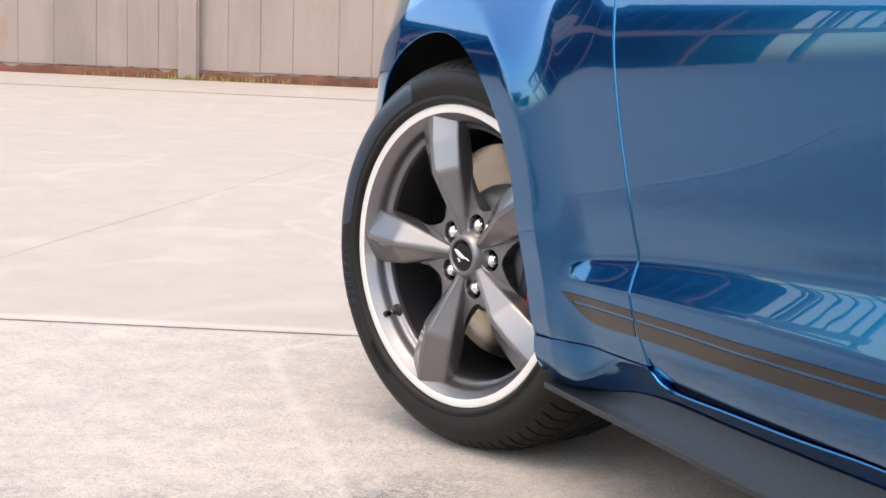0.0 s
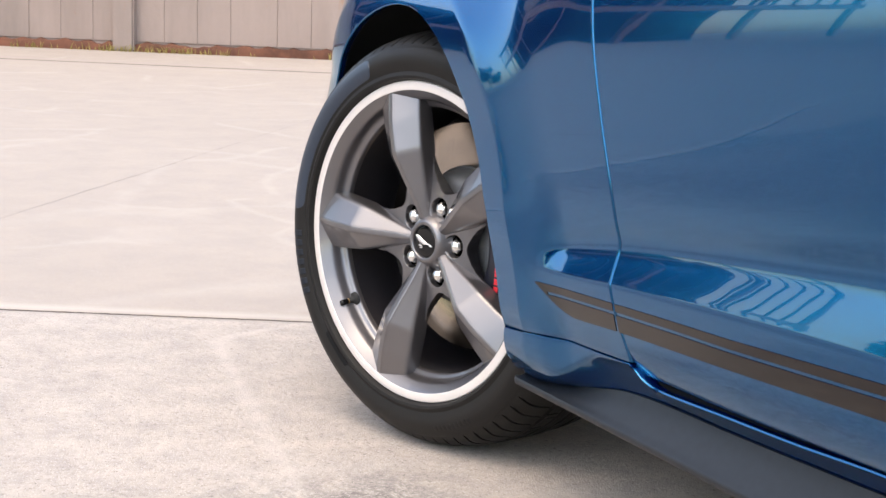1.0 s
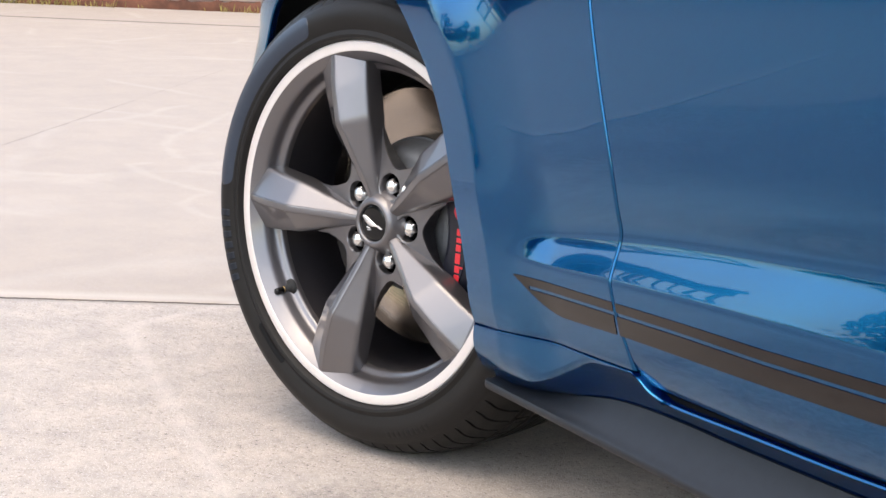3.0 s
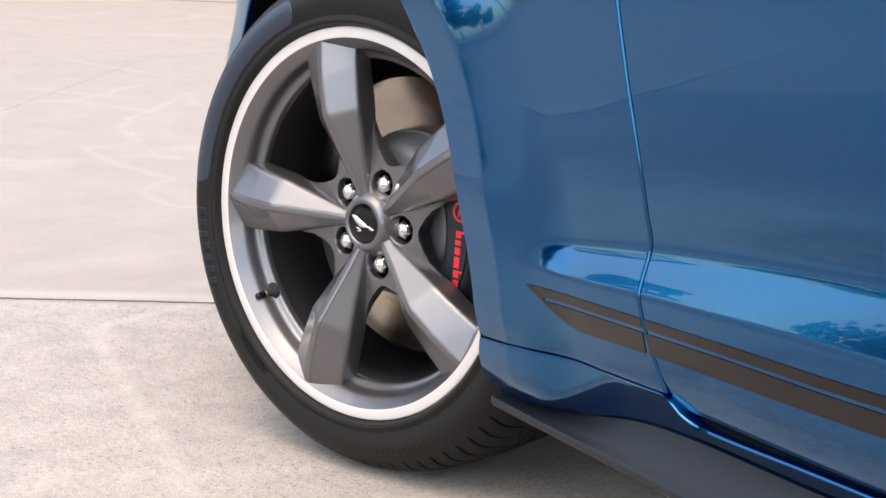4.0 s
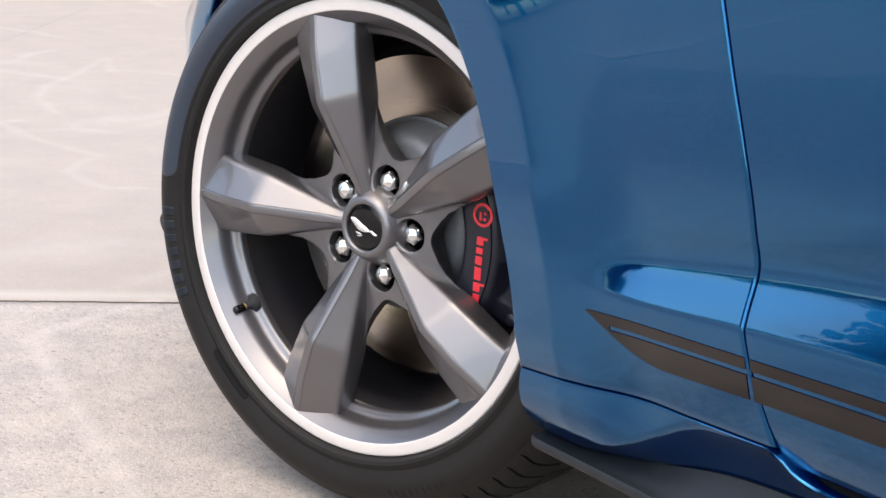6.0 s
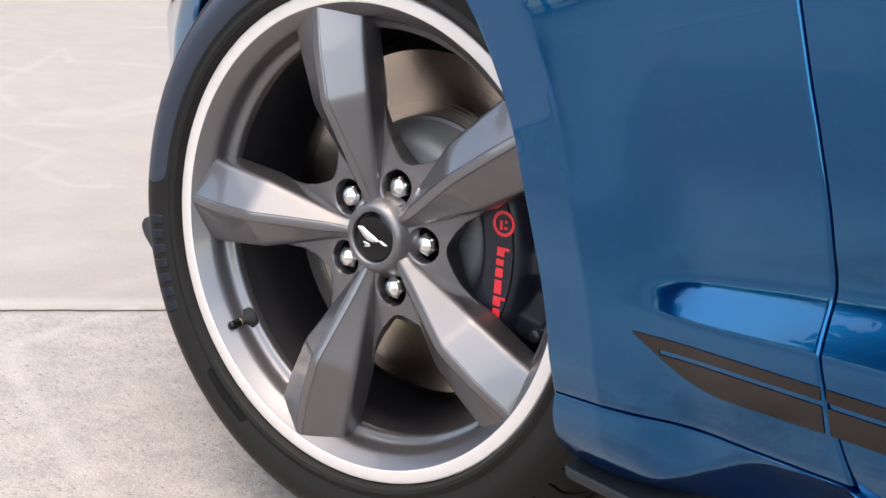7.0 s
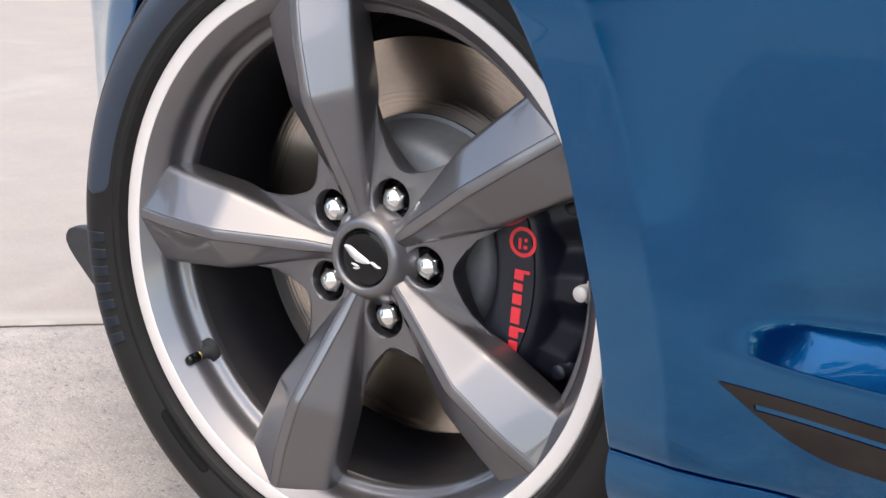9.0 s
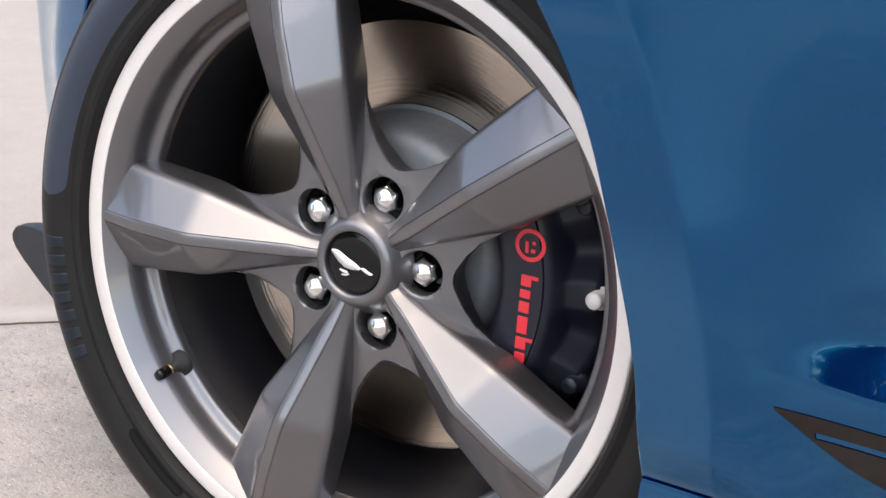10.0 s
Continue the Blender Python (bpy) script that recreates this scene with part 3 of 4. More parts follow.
def side_y(x, z):
    """The outer skin of the car's flank: y at a place along and up the car."""
    zb, zt = smooth(x, ZB), smooth(x, ZT)
    h = z - (0.022 + 0.085 * max(0.0, x - 0.63) - 0.075 * step(0.57 - x, 0.0, 0.27)) * step(z, 0.46, 0.66)
    if h >= 0.64:
        full = plain = smooth(h, UPPER)
    else:
        plain = smooth(h, PLAIN)
        if z <= zb:
            t = max(0.0, (zb - z) / (zb - 0.285))
            full = -0.038 + 0.025 * t ** 1.3
        else:
            full = 0.0
            r = 0.022 * min(1.0, (zt - zb) / 0.05)
            deep = 0.018 * min(1.0, 0.40 + 0.60 * (zt - zb) / 0.06)
            for q in range(-7, 8):
                w = (8 - abs(q)) / 64
                zq, hq = z + q * r / 8, h + q * r / 8
                if zq <= zt:
                    t = (zq - zb) / (zt - zb)
                    full += w * (-0.038 + deep * (0.92 * t + 0.08 * t * t) if t >= 0 else -0.038 + 0.0135 * t)
                else:
                    full += w * (smooth(0.44 + (hq - zt) * (0.64 - 0.44) / (0.64 - zt), UPPER) + (deep - 0.018) * (1.0 - step(zq, zt, zt + 0.07)))
    a = step(step(x, 0.420, 0.545), 0.0, 1.0) * 0.5 + step(x, 0.440, 0.530) * 0.5
    y = plain + (full - plain) * a
    # the wheel lip's flat band, then a crease and a hollow
    d = (math.hypot((x - ARCH_X) / ARCH_A, (z - ARCH_Z) / ARCH_B) - 1.0) * 0.38
    f = max(0.0, 1.0 - max(0.0, d - 0.066) / 0.135) ** 2
    y += smooth(z, FLARE) * f
    k = 0.5 + 0.28 * step(z, 0.50, 0.60)
    y += k * max(0.0, -x - 0.20) ** 2 + 3.0 * max(0.0, -x - 0.60) ** 2
    return y


def lip_x(z, side=1):
    return ARCH_X + side * ARCH_A * math.sqrt(max(1e-6, 1 - ((z - ARCH_Z) / ARCH_B) ** 2))


def lip_z(x):
    return ARCH_Z + ARCH_B * math.sqrt(max(1e-6, 1 - ((x - ARCH_X) / ARCH_A) ** 2))


def row_z(k, x, top):
    """Height of grid row k at x: rows keep to the seam and to the crease's two edges."""
    s, b, t = smooth(x, SEAM) + 0.0008, smooth(x, ZB), smooth(x, ZT)
    if k <= 14:
        return s + (b - s) * k / 14
    if k <= 32:
        return b + (t - b) * (k - 14) / 18
    return t + (top - t) * ((k - 32) / 40) ** 1.5


def fold(bm, verts, d1, d2):
    """Turns the skin's edge inwards: a small round and a flange."""
    prev = verts
    for off in (d1 * 0.45 + d2 * 0.05, d1 * 0.82 + d2 * 0.14, d1 + d2 * 0.3, d1 + d2):
        cur = [bm.verts.new(v.co + off) for v in verts]
        for a, b, c, e in zip(prev, prev[1:], cur[1:], cur):
            bm.faces.new((a, b, c, e))
        prev = cur


def build_fender(car):
    bm = bmesh.new()
    zs = HUB + 0.25
    g = 0.0056
    cols = [0.0, 0.012, 0.03, 0.055] + [0.09 + 0.91 * k / 120 for k in range(121)]
    rows = []
    for k in range(73):
        row = []
        for s in cols:
            z = 0.4
            for _ in range(8):
                x = lip_x(z) + (smooth(z, GAPX) - g - lip_x(z)) * s
                z = row_z(k, x, zs)
            row.append(Vector((x, side_y(x, z), z)))
        rows.append(row)
    a = sheet(bm, rows)
    fold(bm, [r[-1] for r in a], Vector((0.0024, 0, 0)), Vector((0, 0.02, 0)))
    fold(bm, a[0], Vector((0, 0, -0.0015)), Vector((0, 0.015, 0)))
    # the part over the wheel and ahead of it
    x0 = lip_x(zs)
    xf = lip_x(zs, -1)
    over = [xf + (x0 - xf) * k / 60 for k in range(60)]
    grid = []
    ahead = [-0.86 + (xf + 0.86) * k / 40 for k in range(40)]
    for kind, val in [("f", x) for x in ahead] + [("o", x) for x in over] + [("r", s) for s in cols]:
        colm = []
        for k in range(37):
            t = (k / 36) ** 1.1
            ztop = smooth(val if kind != "r" else 0.3, [(-0.86, 0.72), (-0.5, 0.85), (-0.2, 0.93), (0.3, 0.97), (0.8, 0.985)])
            if kind == "o":
                lo = lip_z(val)
                x = val
            else:
                lo = zs
                x = val
            z = lo + (ztop - lo) * t
            if kind == "r":
                xa = x0
                x = xa + (smooth(z, GAPX) - g - xa) * val
            colm.append(Vector((x, side_y(x, z), z)))
        grid.append(colm)
    b = sheet(bm, grid)
    fold(bm, b[-1], Vector((0.0024, 0, 0)), Vector((0, 0.02, 0)))
    # ahead of the wheel, down to the chin
    front = []
    for k in range(31):
        z = 0.19 + (zs - 0.19) * k / 30
        xl = lip_x(z, -1)
        front.append([Vector((xl + (-0.86 - xl) * j / 40, side_y(xl + (-0.86 - xl) * j / 40, z), z)) for j in range(41)])
    c = sheet(bm, front)
    bmesh.ops.remove_doubles(bm, verts=bm.verts[:], dist=0.0008)
    # the wheel lip, turned in
    lip = []
    for k in range(141):
        t = radians(-9.6 + 199 * k / 140)
        x, z = ARCH_X + ARCH_A * math.cos(t), ARCH_Z + ARCH_B * math.sin(t)
        y = side_y(x, z)
        lip.append([Vector((x, y, z)) + Vector((-math.cos(t), 0, -math.sin(t))) * q + Vector((0, p, 0)) for q, p in ((0, 0), (0.0012, 0.0005), (0.0022, 0.0025), (0.0024, 0.006), (0.0015, 0.011))])
    sheet(bm, lip)
    bmesh.ops.remove_doubles(bm, verts=bm.verts[:], dist=0.0004)
    bmesh.ops.recalc_face_normals(bm, faces=bm.faces[:])
    return part("fender", bm, PAINT, car, angle=50)


def build_door(car):
    bm = bmesh.new()
    rows = []
    g = 0.0005
    xs = [k / 110 for k in range(111)]
    for k in range(73):
        row = []
        for s in xs:
            z = 0.4
            for _ in range(8):
                x0 = smooth(z, GAPX) + g
                x = x0 + (1.95 - x0) * s ** 1.05
                z = row_z(k, x, 0.64)
            low = max(0.0, smooth(x, SEAM) + 0.022 - z) / 0.022
            row.append(Vector((x, side_y(x, z) + 0.012 * low ** 1.4, z - 0.0140 * low ** 1.6 * step(x, 0.662, 0.690))))
        rows.append(row)
    for k in range(1, 30):
        row = []
        for s in xs:
            z = 0.64 + 0.345 * k / 29
            x0 = smooth(z, GAPX) + g
            x = x0 + (1.95 - x0) * s ** 1.05
            row.append(Vector((x, side_y(x, z), z)))
        rows.append(row)
    a = sheet(bm, rows)
    fold(bm, [r[0] for r in a], Vector((-0.0006, 0, 0)), Vector((0, 0.02, 0)))
    fold(bm, a[0], Vector((0, 0, -0.004)), Vector((0, 0.03, 0)))
    bmesh.ops.recalc_face_normals(bm, faces=bm.faces[:])
    ob = part("door", bm, PAINT, car, angle=50)
    # a black strip behind the gap, added in place of its shade
    bm = bmesh.new()
    rows = []
    for k in range(60):
        z = 0.285 + 0.69 * k / 59
        x = smooth(z, GAPX)
        y = side_y(x, z)
        rows.append([Vector((x - 0.012, y + 0.016, z)), Vector((x - 0.006, y + 0.011, z)), Vector((x + 0.001, y + 0.011, z)), Vector((x + 0.004, y + 0.018, z))])
    sheet(bm, rows)
    part("door_gap_shade", bm, GAP_SHADE, ob, "black strip standing for the shade in the door gap")
    return ob


STRIPE_TOP = [(0.459, 0.3545), (0.66, 0.3625), (0.81, 0.3685), (0.94, 0.3725), (1.258, 0.388), (1.9, 0.408)]
STRIPE_LOW = [(0.459, 0.3535), (0.478, 0.3435), (0.498, 0.3330), (0.515, 0.3260), (0.530, 0.3220), (0.545, 0.3198), (0.560, 0.3195), (0.70, 0.3265), (0.945, 0.3345), (1.263, 0.348), (1.9, 0.370)]


def decal(bm, x0, x1, top, low, n, m=8, off=0.0007):
    rows = []
    for k in range(n + 1):
        x = x0 + (x1 - x0) * k / n
        zt, zl = top(x), low(x)
        rows.append([Vector((x, side_y(x, zl + (zt - zl) * j / m) - off, zl + (zt - zl) * j / m)) for j in range(m + 1)])
    sheet(bm, rows)


def build_stripe(panel, x0, x1, n):
    # the thin upper band, then a narrow line of paint, then the broad band
    bm = bmesh.new()
    wide = lambda x: interp(x, STRIPE_TOP) - 0.0105 - 0.002 * step(x, 0.6, 1.2)
    low = lambda x: smooth(x, STRIPE_LOW)
    split = 0.489
    if x0 < split:
        decal(bm, x0, split, lambda x: interp(x, STRIPE_TOP), low, 20)
        decal(bm, split, x1, lambda x: interp(x, STRIPE_TOP), lambda x: max(wide(x), low(x)), n, 4)
        decal(bm, split, x1, lambda x: max(wide(x) - 0.0045, low(x)), low, n)
    else:
        decal(bm, x0, x1, lambda x: interp(x, STRIPE_TOP), wide, n, 4)
        decal(bm, x0, x1, lambda x: wide(x) - 0.0045, low, n)
    part("stripe", bm, DECAL, panel, "bronze-grey vinyl side stripe")


JOINT_Z = [(0.32, 0.190), (0.36, 0.191), (0.40, 0.194), (0.50, 0.209), (0.60, 0.2275), (0.70, 0.2345), (0.87, 0.2375), (1.08, 0.2435), (1.22, 0.248), (1.95, 0.262)]
JOINT_Y = [(0.32, 0.016), (0.40, 0.010), (0.50, 0.012), (0.70, 0.014), (1.95, 0.016)]
EDGE_Z = [(0.69, 0.2845), (0.70, 0.2795), (0.712, 0.2705), (0.730, 0.2645), (0.76, 0.2630), (0.8876, 0.2675), (1.04, 0.2725), (1.20, 0.2805), (1.95, 0.298)]


def build_rocker(car):
    """The painted sill under fender and door: full ahead, hollow behind, with a rolled upper edge under the door."""
    bm = bmesh.new()
    rows = []
    n = 190
    for k in range(n + 1):
        x = 0.3446 + (1.95 - 0.3446) * (k / n) ** 1.25
        s = smooth(x, SEAM) - 0.0012
        h = step(x, 0.685, 0.745)
        ys = side_y(x, smooth(x, SEAM) + 0.001)
        jz, jy = smooth(x, JOINT_Z), smooth(x, JOINT_Y)
        ez = s if x < 0.69 else smooth(x, EDGE_Z)
        ey = ys * (1 - h) + 0.0 * h
        front = 1 - step(x, 0.3446, 0.44)
        colm = [(x, 0.10, s + 0.002), (x, 0.085, s - 0.001), (x, ey + 0.060 * h + 0.02, ez * 0.5 + s * 0.5 - 0.001), (x, ey + 0.004 + 0.008 * h, ez + 0.0008), (x, ey + 0.0018 + 0.0022 * h, ez), (x, ey + 0.0003 + 0.0009 * h, ez - 0.0004 - 0.0006 * h), (x, ey, ez - 0.0012 - 0.0020 * h)]
        f = step(x, 0.40, 0.56)
        for q in range(1, 21):
            t = q / 20
            e0 = 0.0012 + 0.0020 * h
            z = ez - e0 + (jz - ez + e0) * t
            full = ey + (jy - ey) * t ** 2.4
            # a break line runs through the hollow: above it the face stands, below it tucks in
            b = smooth(x, [(0.3446, 0.97), (0.42, 0.90), (0.48, 0.74), (0.53, 0.46), (0.57, 0.22), (0.60, 0.12), (0.69, 0.08), (0.76, 0.06), (1.95, 0.06)])
            tuck = jy + 0.014
            if t < b:
                hollow = ey + 0.003 * t / b
            else:
                u = (t - b) / (1 - b)
                hollow = ey + 0.003 + (tuck - ey - 0.003) * (u ** 0.8)
            y = full * (1 - f) + hollow * f
            xx = x + (lip_x(z) - 0.3446) * front
            colm.append((xx, y, z))
        colm.append((colm[-1][0], colm[-1][1] + 0.05, jz - 0.004))
        rows.append([Vector(p) for p in colm])
    a = sheet(bm, rows)
    fold(bm, a[0], Vector((-0.002, 0, 0)), Vector((0, 0.025, 0)))
    bmesh.ops.recalc_face_normals(bm, faces=bm.faces[:])
    part("rocker_panel", bm, PAINT, car, angle=40)
    # a black strip added along the recess, painting the shade under the door
    bm = bmesh.new()
    rows = []
    for k in range(81):
        x = 0.715 + (1.95 - 0.715) * k / 80
        s, ez = smooth(x, SEAM), smooth(x, EDGE_Z)
        rows.append([Vector((x, 0.0085, ez - 0.003)), Vector((x, 0.0095, ez + 0.0015)), Vector((x, 0.0125, ez + 0.004)), Vector((x, 0.013, s - 0.010)), Vector((x, 0.03, s - 0.006))])
    sheet(bm, rows)
    part("sill_gap_shade", bm, GAP_SHADE, car, "black strip standing for the shade in the gap under the door", angle=40)


def build_skirt(car):
    bm = bmesh.new()
    rows = []
    for k in range(121):
        x = 0.329 + (1.95 - 0.329) * (k / 120) ** 1.3
        e = math.sqrt(min(1.0, max(0.0, (x - 0.328) / 0.012)))
        jz, jy = smooth(x, JOINT_Z), smooth(x, JOINT_Y) + 0.012
        oy = -0.0075 + 0.010 * (1 - e)
        jz = max(jz, 0.1935)
        prof = [(jy + 0.03, jz), (jy, jz - 0.001)]
        for t in (0.15, 0.4, 0.7, 0.9):
            prof.append((jy + (oy + 0.004 - jy) * t, jz - 0.001 + (0.1890 - jz) * (t ** 0.8)))
        prof += [(oy + 0.0016, 0.1890), (oy + 0.0003, 0.1872), (oy, 0.1845), (oy + 0.0004, 0.1812), (oy + 0.0018, 0.1788), (oy + 0.0045, 0.1774), (oy + 0.02, 0.1770), (0.14, 0.176), (0.14, jz)]
        rows.append([Vector((x, y, z)) for y, z in prof])
    vs = sheet(bm, rows, close_u=True)
    bm.faces.new(vs[0])
    bm.faces.new(vs[-1])
    bmesh.ops.recalc_face_normals(bm, faces=bm.faces[:])
    part("side_skirt", bm, SKIRT, car, "grey-black plastic side skirt", angle=40)


def build_splitter(car):
    """The upright end of the chin splitter ahead of the wheel."""
    bm = bmesh.new()
    out = [(-0.40, 0.150), (-0.47, 0.170), (-0.530, 0.197), (-0.575, 0.220), (-0.594, 0.232), (-0.602, 0.241), (-0.602, 0.249), (-0.594, 0.258), (-0.578, 0.264), (-0.555, 0.267), (-0.50, 0.268), (-0.40, 0.262)]
    out = [(-0.40 + (x + 0.40) * 0.905, 0.150 + (z - 0.150) * 0.87) for x, z in out]
    rows = []
    for y, s in ((0.012, 0.97), (0.006, 0.99), (0.002, 1.0), (-0.004, 1.0), (-0.008, 0.99), (-0.011, 0.96)):
        rows.append([Vector((-0.48 + (x + 0.48) * s, y, 0.225 + (z - 0.225) * s)) for x, z in out])
    vs = sheet(bm, rows, close_u=True)
    bm.faces.new(vs[0])
    bm.faces.new(vs[-1])
    bmesh.ops.recalc_face_normals(bm, faces=bm.faces[:])
    part("front_splitter", bm, SKIRT, car, "dark blue-grey splitter end", angle=40)


def build_shell(car):
    """Hood, roof line, far flank and floor, plain."""
    bm = bmesh.new()
    top = [(-0.86, 0.72), (-0.5, 0.85), (-0.2, 0.93), (0.3, 0.97), (0.8, 0.985), (1.95, 0.985)]
    mid = [(-0.86, 0.80), (-0.5, 0.90), (0.0, 0.98), (0.7, 1.06), (1.0, 1.17), (1.4, 1.33), (1.95, 1.37)]
    rows = []
    for k in range(61):
        x = -0.86 + (1.95 + 0.86) * k / 60
        zt, zm = smooth(x, top), smooth(x, mid)
        y0 = side_y(x, zt)
        cy = 0.86
        half = [Vector((x, y0 + (cy - y0) * t, zt + (zm - zt) * math.sin(t * math.pi / 2))) for t in [0, 0.06, 0.14, 0.25, 0.4, 0.6, 0.8, 1.0]]
        right = [Vector((x, 2 * cy - v.y, v.z)) for v in reversed(half[:-1])]
        down = [Vector((x, 2 * cy - side_y(x, z), z)) for z in (0.8, 0.6, 0.4, 0.22)]
        rows.append(half + right + down)
    sheet(bm, rows)
    bmesh.ops.recalc_face_normals(bm, faces=bm.faces[:])
    part("body_shell", bm, PAINT, car, angle=50)
    bm = bmesh.new()
    box(bm, (0.40, 0.075, 0.235), (1.95, 1.64, 0.26))
    box(bm, (-0.62, 0.35, 0.235), (0.405, 1.36, 0.26))
    box(bm, (1.93, 0.1, 0.25), (1.95, 1.6, 1.3))
    part("underbody", bm, DARK, car)
    # front bumper with chin
    bm = bmesh.new()
    rows = []
    for k in range(41):
        y = side_y(-0.86, 0.5) + (1.72 - 2 * side_y(-0.86, 0.5)) * k / 40
        c = ((y - 0.86) / 0.75) ** 2
        f = -0.98 + 0.12 * min(1, c) ** 2
        rows.append([Vector(p) for p in ((-0.86, y, 0.72), (f + 0.03, y, 0.70), (f, y, 0.6), (f - 0.01, y, 0.45), (f, y, 0.3), (f + 0.04, y, 0.19))])
    sheet(bm, rows)
    bmesh.ops.recalc_face_normals(bm, faces=bm.faces[:])
    part("bumper", bm, PAINT, car, angle=60)


def build_liner(car):
    bm = bmesh.new()
    rows = []
    for k in range(61):
        t = radians(-8 + 196 * k / 60)
        c, s = math.cos(t), math.sin(t)
        e = side_y(ARCH_X + ARCH_A * c, ARCH_Z + ARCH_B * s)
        rows.append([(ARCH_X + (ARCH_A + q) * c, y, ARCH_Z + (ARCH_B + q) * s) for q, y in ((-0.0015, e + 0.0085), (-0.001, e + 0.014), (0.016, e + 0.022), (0.022, 0.06), (0.022, 0.36), (-0.33, 0.37))])
    sheet(bm, rows)
    part("wheel_arch_liner", bm, DARK, car)


car = tagged(new("car"), "metallic blue coupe with bronze-grey side stripes, front wheel steered", "car")
fender = build_fender(car)
door = build_door(car)
build_stripe(fender, 0.4595, 0.6712, 60)
build_stripe(door, 0.6775, 1.9, 120)
build_rocker(car)
build_skirt(car)
build_splitter(car)
build_shell(car)
build_liner(car)


# ---- the wheel ----
SPOKE0 = 34.17   # a spoke's angle about the axle; lug nuts stand 36 degrees on
AXLE = Matrix.Translation((0, 0, HUB)) @ Matrix.Rotation(radians(19.1), 4, "Z")


def turn(ob, deg):
    ob.matrix_basis = Matrix.Rotation(radians(-deg), 4, "Y")
    return ob


def build_rim(car):
    bm = bmesh.new()
    # a flat sloping band, a steep concave wall, a narrow inner flange with a rounded edge
    prof = [(0.2460, -0.0366), (0.2448, -0.0356), (0.2434, -0.0342), (0.2340, -0.0248), (0.2322, -0.0224), (0.2306, -0.0186), (0.2294, -0.0140), (0.2283, -0.0096), (0.2270, -0.0062), (0.2253, -0.0039), (0.2232, -0.0025),
            (0.2204, -0.0014), (0.2190, -0.0004), (0.2179, 0.0016), (0.2172, 0.0052), (0.2170, 0.0090), (0.2182, 0.0094), (0.2320, 0.02), (0.2440, -0.0300)]
    revolve(bm, prof, 180)
    bmesh.ops.recalc_face_normals(bm, faces=bm.faces[:])
    wheel = part("wheel", bm, ALLOY, car, "grey five-spoke alloy wheel with a machined silver lip", angle=60)
    wheel.matrix_basis = AXLE
    # barrel split off so that its shade can be put into the colour
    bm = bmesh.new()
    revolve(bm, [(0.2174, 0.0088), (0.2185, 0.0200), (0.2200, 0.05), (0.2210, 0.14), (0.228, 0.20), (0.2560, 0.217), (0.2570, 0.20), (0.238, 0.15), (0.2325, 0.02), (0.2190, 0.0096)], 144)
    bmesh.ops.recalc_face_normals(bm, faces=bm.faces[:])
    part("barrel", bm, SHADED_ALLOY, wheel, "inner rim barrel, its shade put into a dark colour", angle=50)
    bm = bmesh.new()
    revolve(bm, [(0.2458, -0.0300), (0.2457, -0.0362), (0.2460, -0.0369), (0.2466, -0.0372), (0.2474, -0.0373), (0.2580, -0.0371), (0.2590, -0.0369), (0.2600, -0.0363), (0.2607, -0.0345), (0.2610, -0.0260)], 180)
    bmesh.ops.recalc_face_normals(bm, faces=bm.faces[:])
    part("rim_lip", bm, MACHINED, wheel, "machined silver rim lip", angle=60)
    return wheel


SPOKE = [(0.026, 0.0105, -0.0030, -0.0080), (0.045, 0.0115, -0.0050, -0.0142), (0.147, 0.0385, -0.0240, -0.0502), (0.200, 0.0442, -0.0218, -0.0458), (0.2475, 0.0495, -0.0160, -0.0350)]


def spoke_at(r):
    """Half width, edge height and ridge height of a spoke, with the elbow eased over a few millimetres."""
    out = []
    for c in (1, 2, 3):
        tab = [(s[0], s[c]) for s in SPOKE]
        hw = 0.006 if 0.04 < r < 0.235 else 0.0005
        out.append(sum(interp(r + hw * (i / 4 - 1), tab) for i in range(9)) / 9)
    return out


